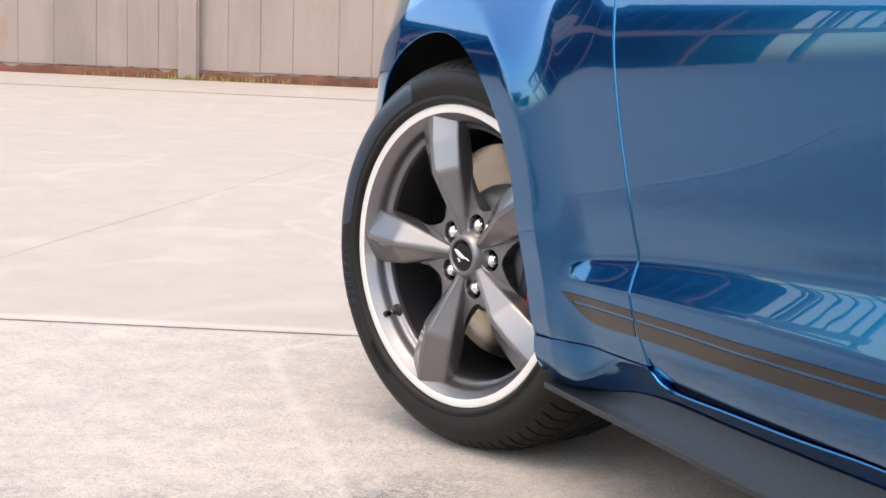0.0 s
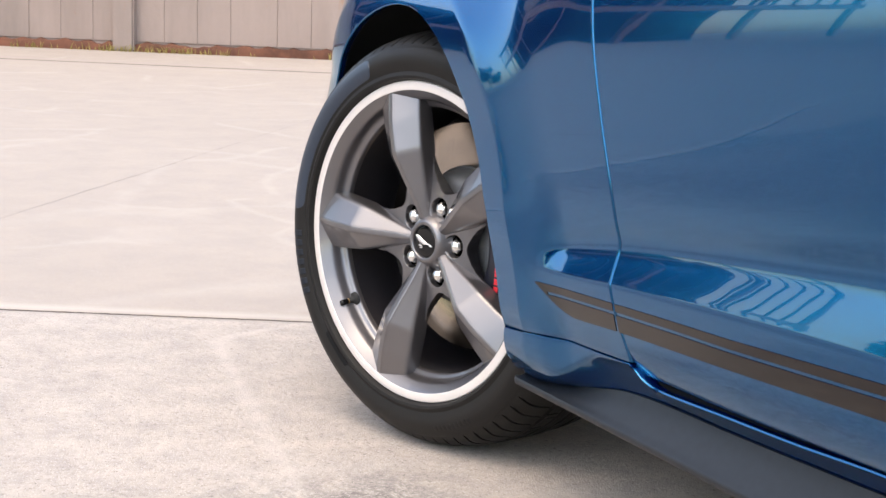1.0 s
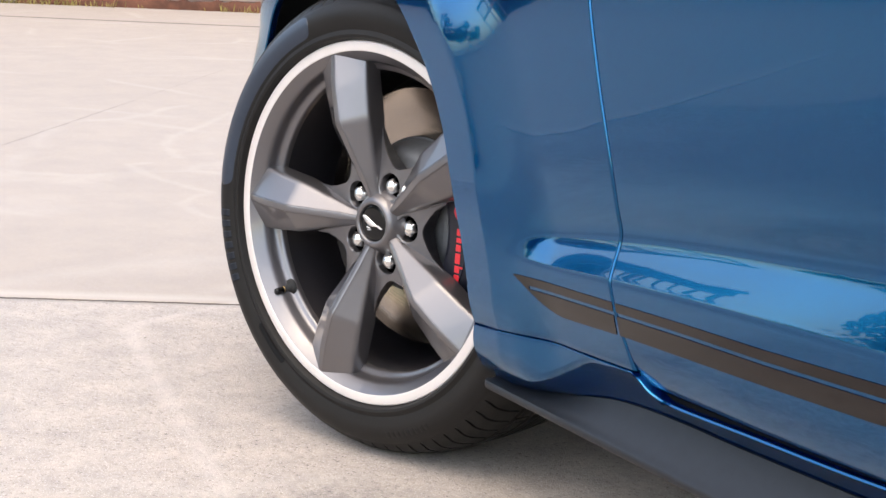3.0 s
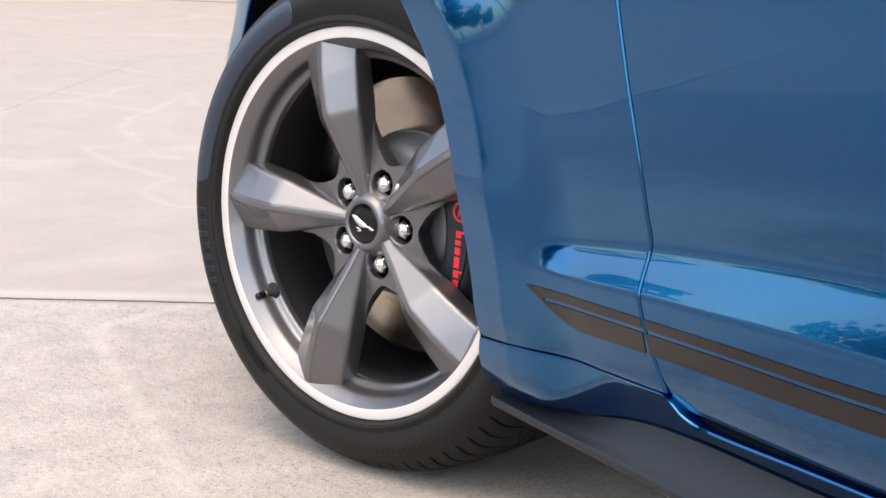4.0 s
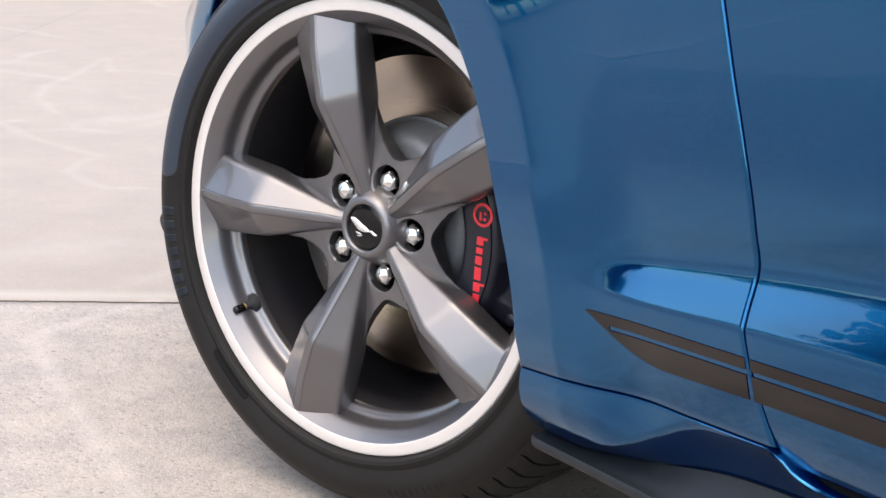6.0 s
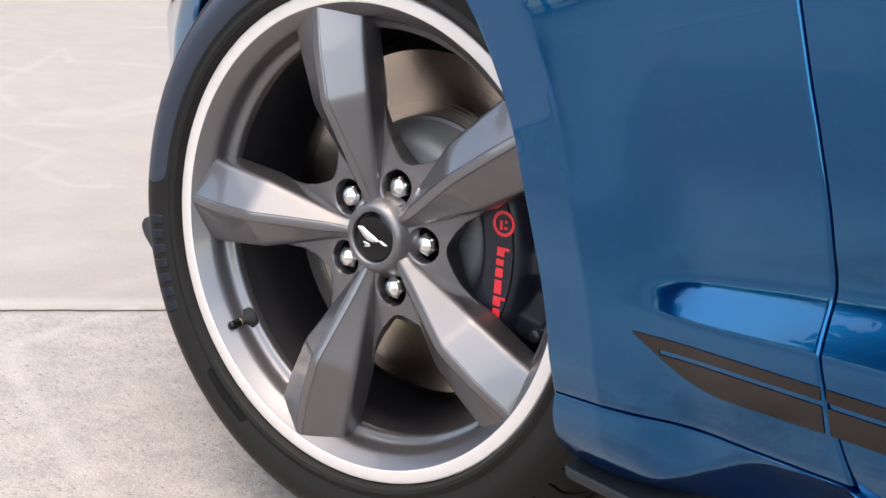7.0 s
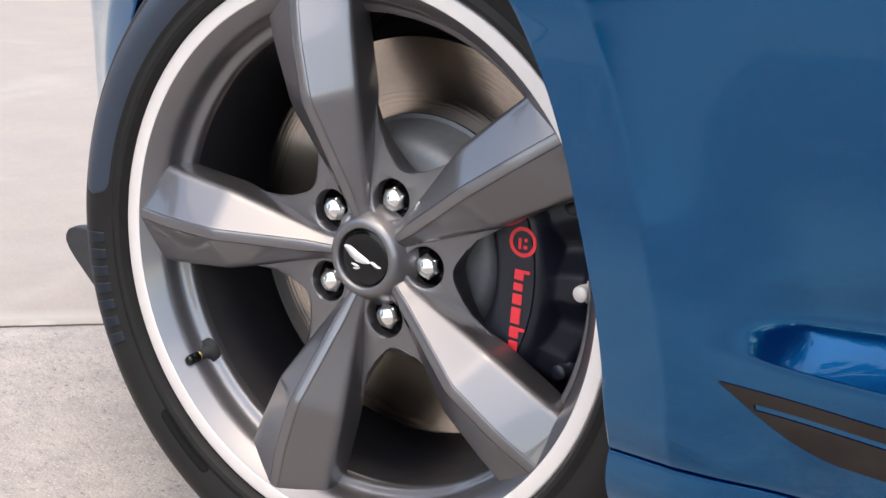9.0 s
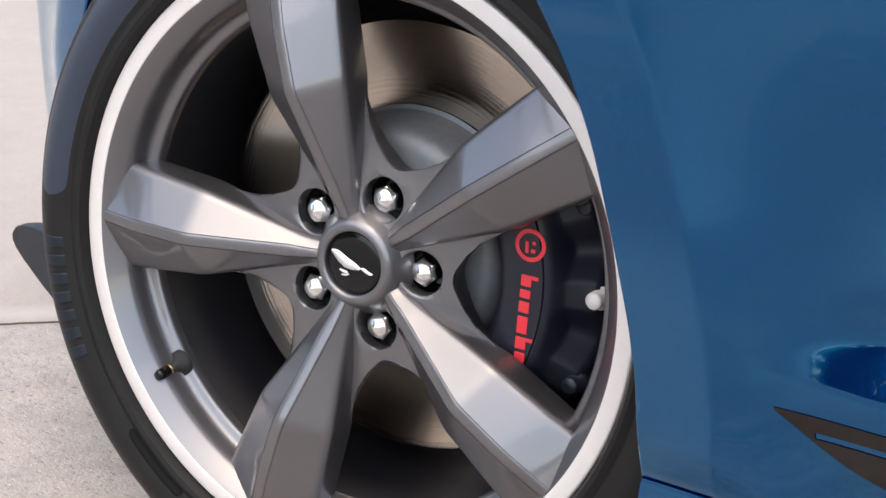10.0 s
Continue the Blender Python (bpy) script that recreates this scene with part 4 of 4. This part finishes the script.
def build_spokes(wheel):
    """A roof-shaped spoke: a narrow flat crown between two fine grooves, two plane facets, rounded edges, drafted flanks."""
    bm = bmesh.new()
    rows = []
    stations = [0.026 + 0.006 * k for k in range(19)] + [0.138 + 0.002 * k for k in range(10)] + [0.160 + 0.008 * k for k in range(9)] + [0.228, 0.232, 0.236, 0.2395, 0.2425, 0.2450, 0.2465, 0.2475]
    for r in stations:
        w, ye, yr = spoke_at(r)
        end = max(0.0, (r - 0.230) / 0.0176)
        w -= 0.0075 * (1 - math.sqrt(max(0.0, 1 - end * end)))
        ye += 0.0050 * end * end
        back = 0.005 + 0.010 * step(r, 0.09, 0.03)
        q = min(0.0048, 0.30 * w)
        yq = yr + 0.0006
        sl = (ye - yq) / (w - q)
        on = lambda u: yq + sl * (u - q)
        e = min(0.0052, 0.2 * w)
        half = [(q * 0.25, yr), (q - 0.0016, yr + 0.0002), (q - 0.0006, yr + 0.0004), (q, yr + 0.0008), (q + 0.0002, on(q) + 0.0007), (q + 0.0006, on(q + 0.0006) + 0.0007), (q + 0.0008, on(q + 0.0008)), (q + 0.0016, on(q + 0.0016)),
                ((q + w) / 2, on((q + w) / 2)), (w - e - 0.0012, on(w - e - 0.0012)), (w - e, on(w - e)), (w - 0.62 * e, on(w - 0.62 * e) + 0.0003), (w - 0.30 * e, on(w - 0.3 * e) + 0.0011), (w - 0.08 * e, ye + 0.0024), (w, ye + 0.0044), (w + 0.0003, ye + 0.0065), (w + 0.0008, ye + 0.0110), (w + 0.0022, back - 0.003), (w + 0.0020, back)]
        sec = [(-u, y) for u, y in reversed(half)] + half + [(0, back + 0.003)]
        rows.append([Vector((r, y, -u)) for u, y in sec])
    vs = sheet(bm, rows, close_u=True)
    bm.faces.new(vs[0])
    bm.faces.new(vs[-1])
    bmesh.ops.recalc_face_normals(bm, faces=bm.faces[:])
    first = part("spoke", bm, ALLOY, wheel, angle=34)
    turn(first, SPOKE0)
    for k in range(1, 5):
        o = first.copy()
        scene.collection.objects.link(o)
        turn(o, SPOKE0 + 72 * k)


def lug_outline():
    """The web round one lug hole, in polar steps about the hole's centre (hub centre lies at x = -0.05715)."""
    c = 0.05715
    pts = []
    for a in range(-36, 37, 4):
        pts.append((0.029 * math.cos(radians(a)), 0.029 * math.sin(radians(a))))
    e = radians(36)
    up = [(r * math.cos(e), r * math.sin(e)) for r in (0.05, 0.08, 0.11, 0.135)]
    tip = (0.1385, 0.0660)
    along = [(0.148, 0.0375), (0.138, 0.0362), (0.128, 0.0352), (0.118, 0.0350), (0.109, 0.0357), (0.102, 0.0374)]
    wing = [(s * math.cos(e) + u * math.sin(e), s * math.sin(e) - u * math.cos(e)) for s, u in along]
    wing += [(0.0985, 0.0240), (0.0950, 0.0185), (0.0912, 0.0130), (0.0882, 0.0080), (0.0867, 0.0038), (0.0862, 0.0)]
    half = up + [tip] + wing
    poly = [(x - c, z) for x, z in pts] + [(x - c, z) for x, z in half] + [(x - c, -z) for x, z in reversed(half[:-1])]
    return poly


def build_hub(wheel):
    poly = lug_outline()
    # even steps along the outline, each matched to the hole's rim by its direction
    n = 200
    seg = [math.dist(a, b) for a, b in zip(poly, poly[1:] + poly[:1])]
    total, outer, k, run = sum(seg), [], 0, 0.0
    for i in range(n):
        s = total * i / n
        while run + seg[k] < s:
            run += seg[k]
            k += 1
        t = (s - run) / seg[k]
        a, b = poly[k], poly[(k + 1) % len(poly)]
        outer.append((a[0] + (b[0] - a[0]) * t, a[1] + (b[1] - a[1]) * t))

    def height(x, z):
        r = math.hypot(x + 0.05715, z)
        return interp(r, [(0.029, -0.0085), (0.045, -0.0050), (0.088, -0.0005), (0.15, 0.0015)])

    def depth(x, z):
        """The web thins towards the tips that run out along the spokes."""
        return interp(math.hypot(x + 0.05715, z), [(0.088, 1.0), (0.112, 0.55), (0.148, 0.10)])

    bm = bmesh.new()
    rows = []
    hole = [(0.0190 * x / math.hypot(x, z), 0.0190 * z / math.hypot(x, z)) for x, z in outer]
    for t in (0.0, 0.06, 0.12, 0.2, 0.28, 0.36, 0.44, 0.52, 0.6, 0.68, 0.76, 0.83, 0.89, 0.93, 0.96, 1.0):
        rows.append([Vector((h[0] + (o[0] - h[0]) * t, height(h[0] + (o[0] - h[0]) * t, h[1] + (o[1] - h[1]) * t) + (0.0012 if t == 0.0 else 0.0004 if t == 1.0 else -0.0010 if t == 0.96 else 0.0), h[1] + (o[1] - h[1]) * t)) for h, o in zip(hole, outer)])
    rows.insert(0, [Vector((h[0] * 0.97, 0.010, h[1] * 0.97)) for h in hole])
    # walls with some draft, square to the outline
    nrm = []
    for i in range(n):
        a, b = outer[i - 1], outer[(i + 1) % n]
        l = math.dist(a, b) or 1.0
        nrm.append(((b[1] - a[1]) / l, -(b[0] - a[0]) / l))
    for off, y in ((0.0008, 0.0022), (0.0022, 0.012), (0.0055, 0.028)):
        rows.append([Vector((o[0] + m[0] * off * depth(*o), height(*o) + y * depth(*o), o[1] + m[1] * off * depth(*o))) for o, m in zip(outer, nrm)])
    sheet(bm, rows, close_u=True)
    # the outer walls take the dark alloy copy: their shade is in the colour
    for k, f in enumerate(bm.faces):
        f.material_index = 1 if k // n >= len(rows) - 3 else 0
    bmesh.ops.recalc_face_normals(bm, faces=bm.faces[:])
    web = part("hub_web", bm, ALLOY, wheel, angle=55, second=SHADED_ALLOY)
    for k5 in range(5):
        o = web
        if k5:
            o = web.copy()
            scene.collection.objects.link(o)
        o.matrix_basis = Matrix.Rotation(radians(-(SPOKE0 + 36 + 72 * k5)), 4, "Y") @ Matrix.Translation((0.05715, 0, 0))
    bm = bmesh.new()
    revolve(bm, [(0.0470, 0.004), (0.0430, -0.0030), (0.0395, -0.0085), (0.0365, -0.0135), (0.0335, -0.0168), (0.0305, -0.0178), (0.0280, -0.0172), (0.0268, -0.0150), (0.0264, -0.0100)], 96)
    bmesh.ops.recalc_face_normals(bm, faces=bm.faces[:])
    part("hub_ring", bm, ALLOY, wheel, angle=60)
    bm = bmesh.new()
    revolve(bm, [(0.0001, -0.0152), (0.010, -0.0151), (0.020, -0.0147), (0.0246, -0.0141), (0.0258, -0.0132), (0.0264, -0.0115)], 72)
    cap = part("centre_cap", bm, BLACK_GLOSS, wheel, "gloss black centre cap")
    # plain silver device on the cap: swept tapered strokes
    bm = bmesh.new()

    def stroke(pts):
        """A tapered ribbon along (x, z, half width), slightly domed."""
        rows = []
        for i, (x, z, w) in enumerate(pts):
            a, b = pts[max(0, i - 1)], pts[min(len(pts) - 1, i + 1)]
            d = Vector((b[0] - a[0], b[1] - a[1])).normalized()
            n = Vector((-d.y, d.x)) * w
            rows.append([Vector((x + n.x * q, y, z + n.y * q)) for q, y in ((-1.0, -0.0148), (-0.95, -0.0160), (0.0, -0.0164), (0.95, -0.0160), (1.0, -0.0148))])
        sheet(bm, rows)

    stroke([(-0.0205, 0.0085, 0.0010), (-0.0165, 0.0068, 0.0030), (-0.0115, 0.0030, 0.0042), (-0.0060, -0.0004, 0.0044), (-0.0005, -0.0020, 0.0036), (0.0045, -0.0030, 0.0020), (0.0070, -0.0040, 0.0006)])
    stroke([(0.0075, -0.0030, 0.0006), (0.0100, -0.0034, 0.0014), (0.0130, -0.0052, 0.0015), (0.0160, -0.0064, 0.0012), (0.0192, -0.0064, 0.0004)])
    stroke([(-0.0125, -0.0066, 0.0006), (-0.0085, -0.0080, 0.0012), (-0.0045, -0.0084, 0.0006)])
    stroke([(-0.0105, -0.0108, 0.0005), (-0.0065, -0.0106, 0.0009), (-0.0030, -0.0092, 0.0005)])
    part("emblem", bm, EMBLEM, cap, "plain silver emblem strokes")


def build_lugs(wheel):
    bm = bmesh.new()
    revolve(bm, [(0.0188, 0.0085), (0.0184, 0.014), (0.0170, 0.030), (0.001, 0.032)], 40)
    rec = part("lug_recess", bm, BLACK_GLOSS, wheel, "black lug recess", angle=50)
    bm = bmesh.new()
    n = 36
    rows = []

    def hexr(a, f):
        flat = 0.0105 / math.cos((a + math.pi / 6) % (math.pi / 3) - math.pi / 6)
        return f * flat + (1 - f) * 0.0108

    for y, f, s in ((0.031, 0, 1.45), (0.0265, 0, 1.4), (0.0245, 0, 1.1), (0.0240, 1, 1.0), (0.0020, 1, 1.0), (0.0004, 0.75, 0.965), (-0.0004, 0.2, 0.92), (-0.0014, 0, 0.88), (-0.0024, 0, 0.82), (-0.0040, 0, 0.62), (-0.0056, 0, 0.34), (-0.0066, 0, 0.12), (-0.0068, 0, 0.01)):
        rows.append([Vector((hexr(2 * math.pi * k / n, f) * s * math.cos(2 * math.pi * k / n), y, hexr(2 * math.pi * k / n, f) * s * math.sin(2 * math.pi * k / n))) for k in range(n)])
    sheet(bm, rows, close_u=True)
    bmesh.ops.recalc_face_normals(bm, faces=bm.faces[:])
    nut = part("lug_nut", bm, CHROME, wheel, "chrome lug nut", angle=30)
    for k in range(5):
        m = Matrix.Rotation(radians(-(SPOKE0 + 36 + 72 * k)), 4, "Y") @ Matrix.Translation((0.05715, 0, 0))
        for src in (rec, nut):
            o = src
            if k:
                o = src.copy()
                scene.collection.objects.link(o)
            o.matrix_basis = m @ (Matrix.Rotation(radians(17 + 23 * k), 4, "Y") if src is nut else Matrix())


def build_valve(wheel):
    base = Vector((-0.1875, -0.004, -0.1265))
    bm = bmesh.new()
    revolve(bm, [(0.0112, 0.004), (0.0105, -0.0015), (0.0072, -0.0022), (0.0065, -0.0032), (0.0045, -0.005), (0.0040, -0.010), (0.0001, -0.010)], 24)
    bm.transform(Matrix.Translation(base) @ Matrix.Rotation(radians(10), 4, "X") @ Matrix.Rotation(radians(-8), 4, "Z") @ Matrix.Scale(1.1, 4))
    stem = part("valve_stem", bm, DARK, wheel, "black rubber valve stem")
    bm = bmesh.new()
    revolve(bm, [(0.0032, -0.009), (0.0032, -0.012), (0.0044, -0.0122), (0.0046, -0.022), (0.0036, -0.0245), (0.0001, -0.0245)], 20)
    bm.transform(Matrix.Translation(base) @ Matrix.Rotation(radians(10), 4, "X") @ Matrix.Rotation(radians(-8), 4, "Z") @ Matrix.Scale(1.1, 4))
    part("valve_cap", bm, BLACK_GLOSS, stem, "black valve cap")
    bm = bmesh.new()
    revolve(bm, [(0.0035, -0.0098), (0.0041, -0.0102), (0.0041, -0.0114), (0.0035, -0.0118)], 20)
    bm.transform(Matrix.Translation(base) @ Matrix.Rotation(radians(10), 4, "X") @ Matrix.Rotation(radians(-8), 4, "Z") @ Matrix.Scale(1.1, 4))
    part("valve_collar", bm, BRASS, stem, "brass valve collar")


def tyre_y(r):
    return smooth(r, TYRE_SIDE)


TYRE_SIDE = [(0.2606, -0.0320), (0.2622, -0.0390), (0.2650, -0.0438), (0.2690, -0.0450), (0.2725, -0.0434), (0.2755, -0.0420), (0.2800, -0.0434), (0.2880, -0.0458), (0.2960, -0.0460), (0.3040, -0.0434), (0.3110, -0.0386), (0.3152, -0.0348), (0.3161, -0.0331), (0.3175, -0.0319), (0.3190, -0.0306), (0.3242, -0.0246), (0.3288, -0.0172)]


def build_tyre(wheel):
    prof = list(TYRE_SIDE) + [(0.3326, -0.0096), (0.3358, 0.001), (0.3384, 0.012), (0.3404, 0.026), (0.3422, 0.0325), (0.3350, 0.0340), (0.3350, 0.0420), (0.3425, 0.0435), (0.3430, 0.070), (0.3360, 0.0715), (0.3360, 0.0800), (0.3430, 0.0815), (0.3430, 0.101), (0.3360, 0.1025), (0.3360, 0.1110), (0.3430, 0.1125), (0.3425, 0.139), (0.3350, 0.1405), (0.3350, 0.1480), (0.3420, 0.1495), (0.3400, 0.18), (0.3350, 0.2), (0.32, 0.222), (0.295, 0.232), (0.262, 0.222), (0.2575, 0.205)]
    n = 1040
    bm = bmesh.new()
    rows = []
    for k in range(n):
        a = 2 * math.pi * k / n
        row = []
        for r, y in prof:
            b = a - 0.045 * (1 - math.exp(-max(0.0, y + 0.028) / 0.022))
            if -0.026 < y < 0.0300 and r > 0.3235:
                if k % 13 == 0:
                    r -= 0.0075
            elif 0.043 <= y <= 0.071 and r > 0.34 and (k + int(y * 200)) % 23 == 0:
                r -= 0.005
            x, z = r * math.cos(b), r * math.sin(b)
            row.append((x, y, max(z, -HUB + 0.0006)))
        rows.append(row)
    sheet(bm, rows, close_v=True)
    bmesh.ops.recalc_face_normals(bm, faces=bm.faces[:])
    tyre = part("tyre", bm, RUBBER, wheel, "black low-profile tyre with raised sidewall marks", angle=35)

    def patch(name, material, r0, r1, a0, a1, h, label, rounded=True):
        bm = bmesh.new()
        rows = []
        m = max(6, int(abs(a1 - a0) * 2))
        for i in range(m + 1):
            t = i / m
            a = radians(a0 + (a1 - a0) * t)
            # round ends
            ed = min(t, 1 - t) * abs(a1 - a0) * math.pi / 180 * 0.3
            w = (r1 - r0) / 2
            sh = math.sqrt(max(0.0, 1 - (1 - min(1.0, ed / w)) ** 2)) if rounded else 1.0
            c = (r0 + r1) / 2
            row = []
            for j in range(9):
                r = c + (j / 4 - 1) * w * max(0.02, sh)
                row.append((r * math.cos(a), tyre_y(r) - (h if 0 < j < 8 else -0.0004), r * math.sin(a)))
            rows.append(row)
        rows = [[(p[0], p[1] + h + 0.0004, p[2]) for p in rows[0]]] + rows + [[(p[0], p[1] + h + 0.0004, p[2]) for p in rows[-1]]]
        sheet(bm, rows)
        return part(name, bm, material, wheel, label, angle=50)

    # a smooth raised band; its blue tone paints the reflected sky
    patch("sidewall_band", RUBBER_GLOSS, 0.2775, 0.3150, 112, 176, 0.0006, "smooth sidewall band with the sky's bluish sheen in its colour")
    patch("sidewall_label", LABEL, 0.2720, 0.2840, 220.5, 236, -0.0002 + 0.0008, "dark smooth label bar")
    for k in range(7):
        patch("letter_bar", LETTER, 0.2830, 0.3080, 183.2 + k * 3.3, 185.3 + k * 3.3, 0.0008, "raised plain letter bar", False)
    for k in range(9):
        patch("letter_bar", RUBBER, 0.2960, 0.3060, 283.0 + k * 1.9, 284.2 + k * 1.9, 0.0003, "raised plain letter bar", False)


def build_brake(car):
    bm = bmesh.new()
    revolve(bm, [(0.112, 0.083), (0.114, 0.082), (0.1885, 0.082), (0.1905, 0.084), (0.1905, 0.112), (0.112, 0.112)], 144)
    bmesh.ops.recalc_face_normals(bm, faces=bm.faces[:])
    rotor = part("brake_rotor", bm, ROTOR, car, "steel brake disc with turned finish", angle=40)
    rotor.matrix_basis = AXLE
    bm = bmesh.new()
    revolve(bm, [(0.001, 0.036), (0.090, 0.036), (0.098, 0.039), (0.104, 0.045), (0.108, 0.055), (0.1135, 0.080), (0.1175, 0.0812)], 120)
    bmesh.ops.recalc_face_normals(bm, faces=bm.faces[:])
    part("rotor_hat", bm, HAT, rotor, "grey coated disc hat", angle=50)
    bm = bmesh.new()
    revolve(bm, [(0.03, 0.122), (0.19, 0.118), (0.208, 0.135), (0.212, 0.19)], 72)
    part("dust_shield", bm, DARK, rotor)
    # caliper
    bm = bmesh.new()
    prof = [(0.117, 0.078), (0.1165, 0.030), (0.1185, 0.018), (0.1230, 0.0120), (0.1290, 0.0105), (0.1600, 0.0105), (0.1606, 0.0125), (0.1616, 0.0125), (0.1622, 0.0110), (0.1650, 0.0125), (0.1690, 0.0160), (0.1720, 0.0230), (0.1760, 0.0280), (0.1960, 0.0330), (0.2010, 0.0380), (0.2030, 0.05), (0.2030, 0.125), (0.1950, 0.135), (0.1940, 0.078)]
    rows = []
    for k in range(181):
        a = -50 + 90 * k / 180
        t = radians(a)
        e = min(1.0, (min(a + 50, 40 - a)) / 6.0)
        row = []
        for r, y in prof:
            gap = min(abs(a + 24), abs(a + 2), abs(a - 20))
            dip = 0.017 * step(gap, 2.6, 10.8) - 0.002 * (1 - step(gap, 3.0, 6.0)) if 0.1715 < r < 0.2035 and y < 0.06 else 0.0
            row.append((r * math.cos(t), y + (1 - math.sqrt(max(0, 1 - (1 - e) ** 2))) * 0.012 + dip, r * math.sin(t)))
        rows.append(row)
    vs = sheet(bm, rows, close_u=True)
    bm.faces.new(vs[0])
    bm.faces.new(vs[-1])
    bmesh.ops.recalc_face_normals(bm, faces=bm.faces[:])
    cal = part("brake_caliper", bm, CALIPER, car, "dark painted multi-piston brake caliper with red marks", angle=55)
    cal.matrix_basis = AXLE
    for a in (-24, -2, 20):
        bm = bmesh.new()
        revolve(bm, [(0.0001, -0.007), (0.0062, -0.007), (0.0072, -0.0055), (0.0074, 0.004), (0.0100, 0.0045), (0.0104, 0.012)], 24)
        bm.transform(Matrix.Translation((0.1985 * math.cos(radians(a)), 0.030, 0.1985 * math.sin(radians(a)))))
        part("bolt", bm, MACHINED if a == -2 else CALIPER, cal, "plated bolt head" if a == -2 else "")
    # red marks: a ring and a row of plain bars
    bm = bmesh.new()
    cx, cz = 0.1484, 0.0338
    ring = []
    for k in range(40):
        a = 2 * math.pi * k / 40
        ring.append([(cx + q * math.cos(a), y, cz + q * math.sin(a)) for q, y in ((0.0100, 0.0106), (0.0100, 0.0097), (0.0134, 0.0097), (0.0134, 0.0106))])
    sheet(bm, ring, close_v=True)
    for lo, hi in (((-0.0045, 0, -0.0065), (-0.0015, 0, 0.0030)), ((0.0005, 0, -0.0060), (0.0045, 0, -0.0030)), ((0.0015, 0, 0.0005), (0.0045, 0, 0.0035))):
        box(bm, (cx + lo[0], 0.0097, cz + lo[2]), (cx + hi[0], 0.0107, cz + hi[2]))
    part("logo_ring", bm, RED, cal, "plain red ring mark")
    # plain bars in a nearly straight row
    p, q = Vector((0.1463, 0.0100)), Vector((0.1420, -0.0650))
    d = (q - p).normalized()
    run = 0.0
    for size, rise in ((0.0112, 0.0052), (0.0088, 0.0), (0.0112, 0.0), (0.0165, 0.0), (0.0118, 0.0052), (0.0122, 0.0)):
        c = p + d * (run + size / 2)
        run += size + 0.0011
        bm = bmesh.new()
        box(bm, (-0.0047, 0.0096, -size / 2 + 0.0009), (0.0047, 0.0108, size / 2 - 0.0009))
        if rise:
            box(bm, (0.0045, 0.00965, size / 2 - 0.0040), (0.0052 + rise, 0.01075, size / 2 - 0.0008))
        bm.transform(Matrix.Translation((c.x, 0, c.y)) @ Matrix.Rotation(radians(3.3), 4, "Y"))
        part("letter_bar", bm, RED, cal, "plain red letter bar", bevel=0.0012, segs=2)


wheel = build_rim(car)
build_spokes(wheel)
build_hub(wheel)
build_lugs(wheel)
build_valve(wheel)
build_tyre(wheel)
build_brake(car)
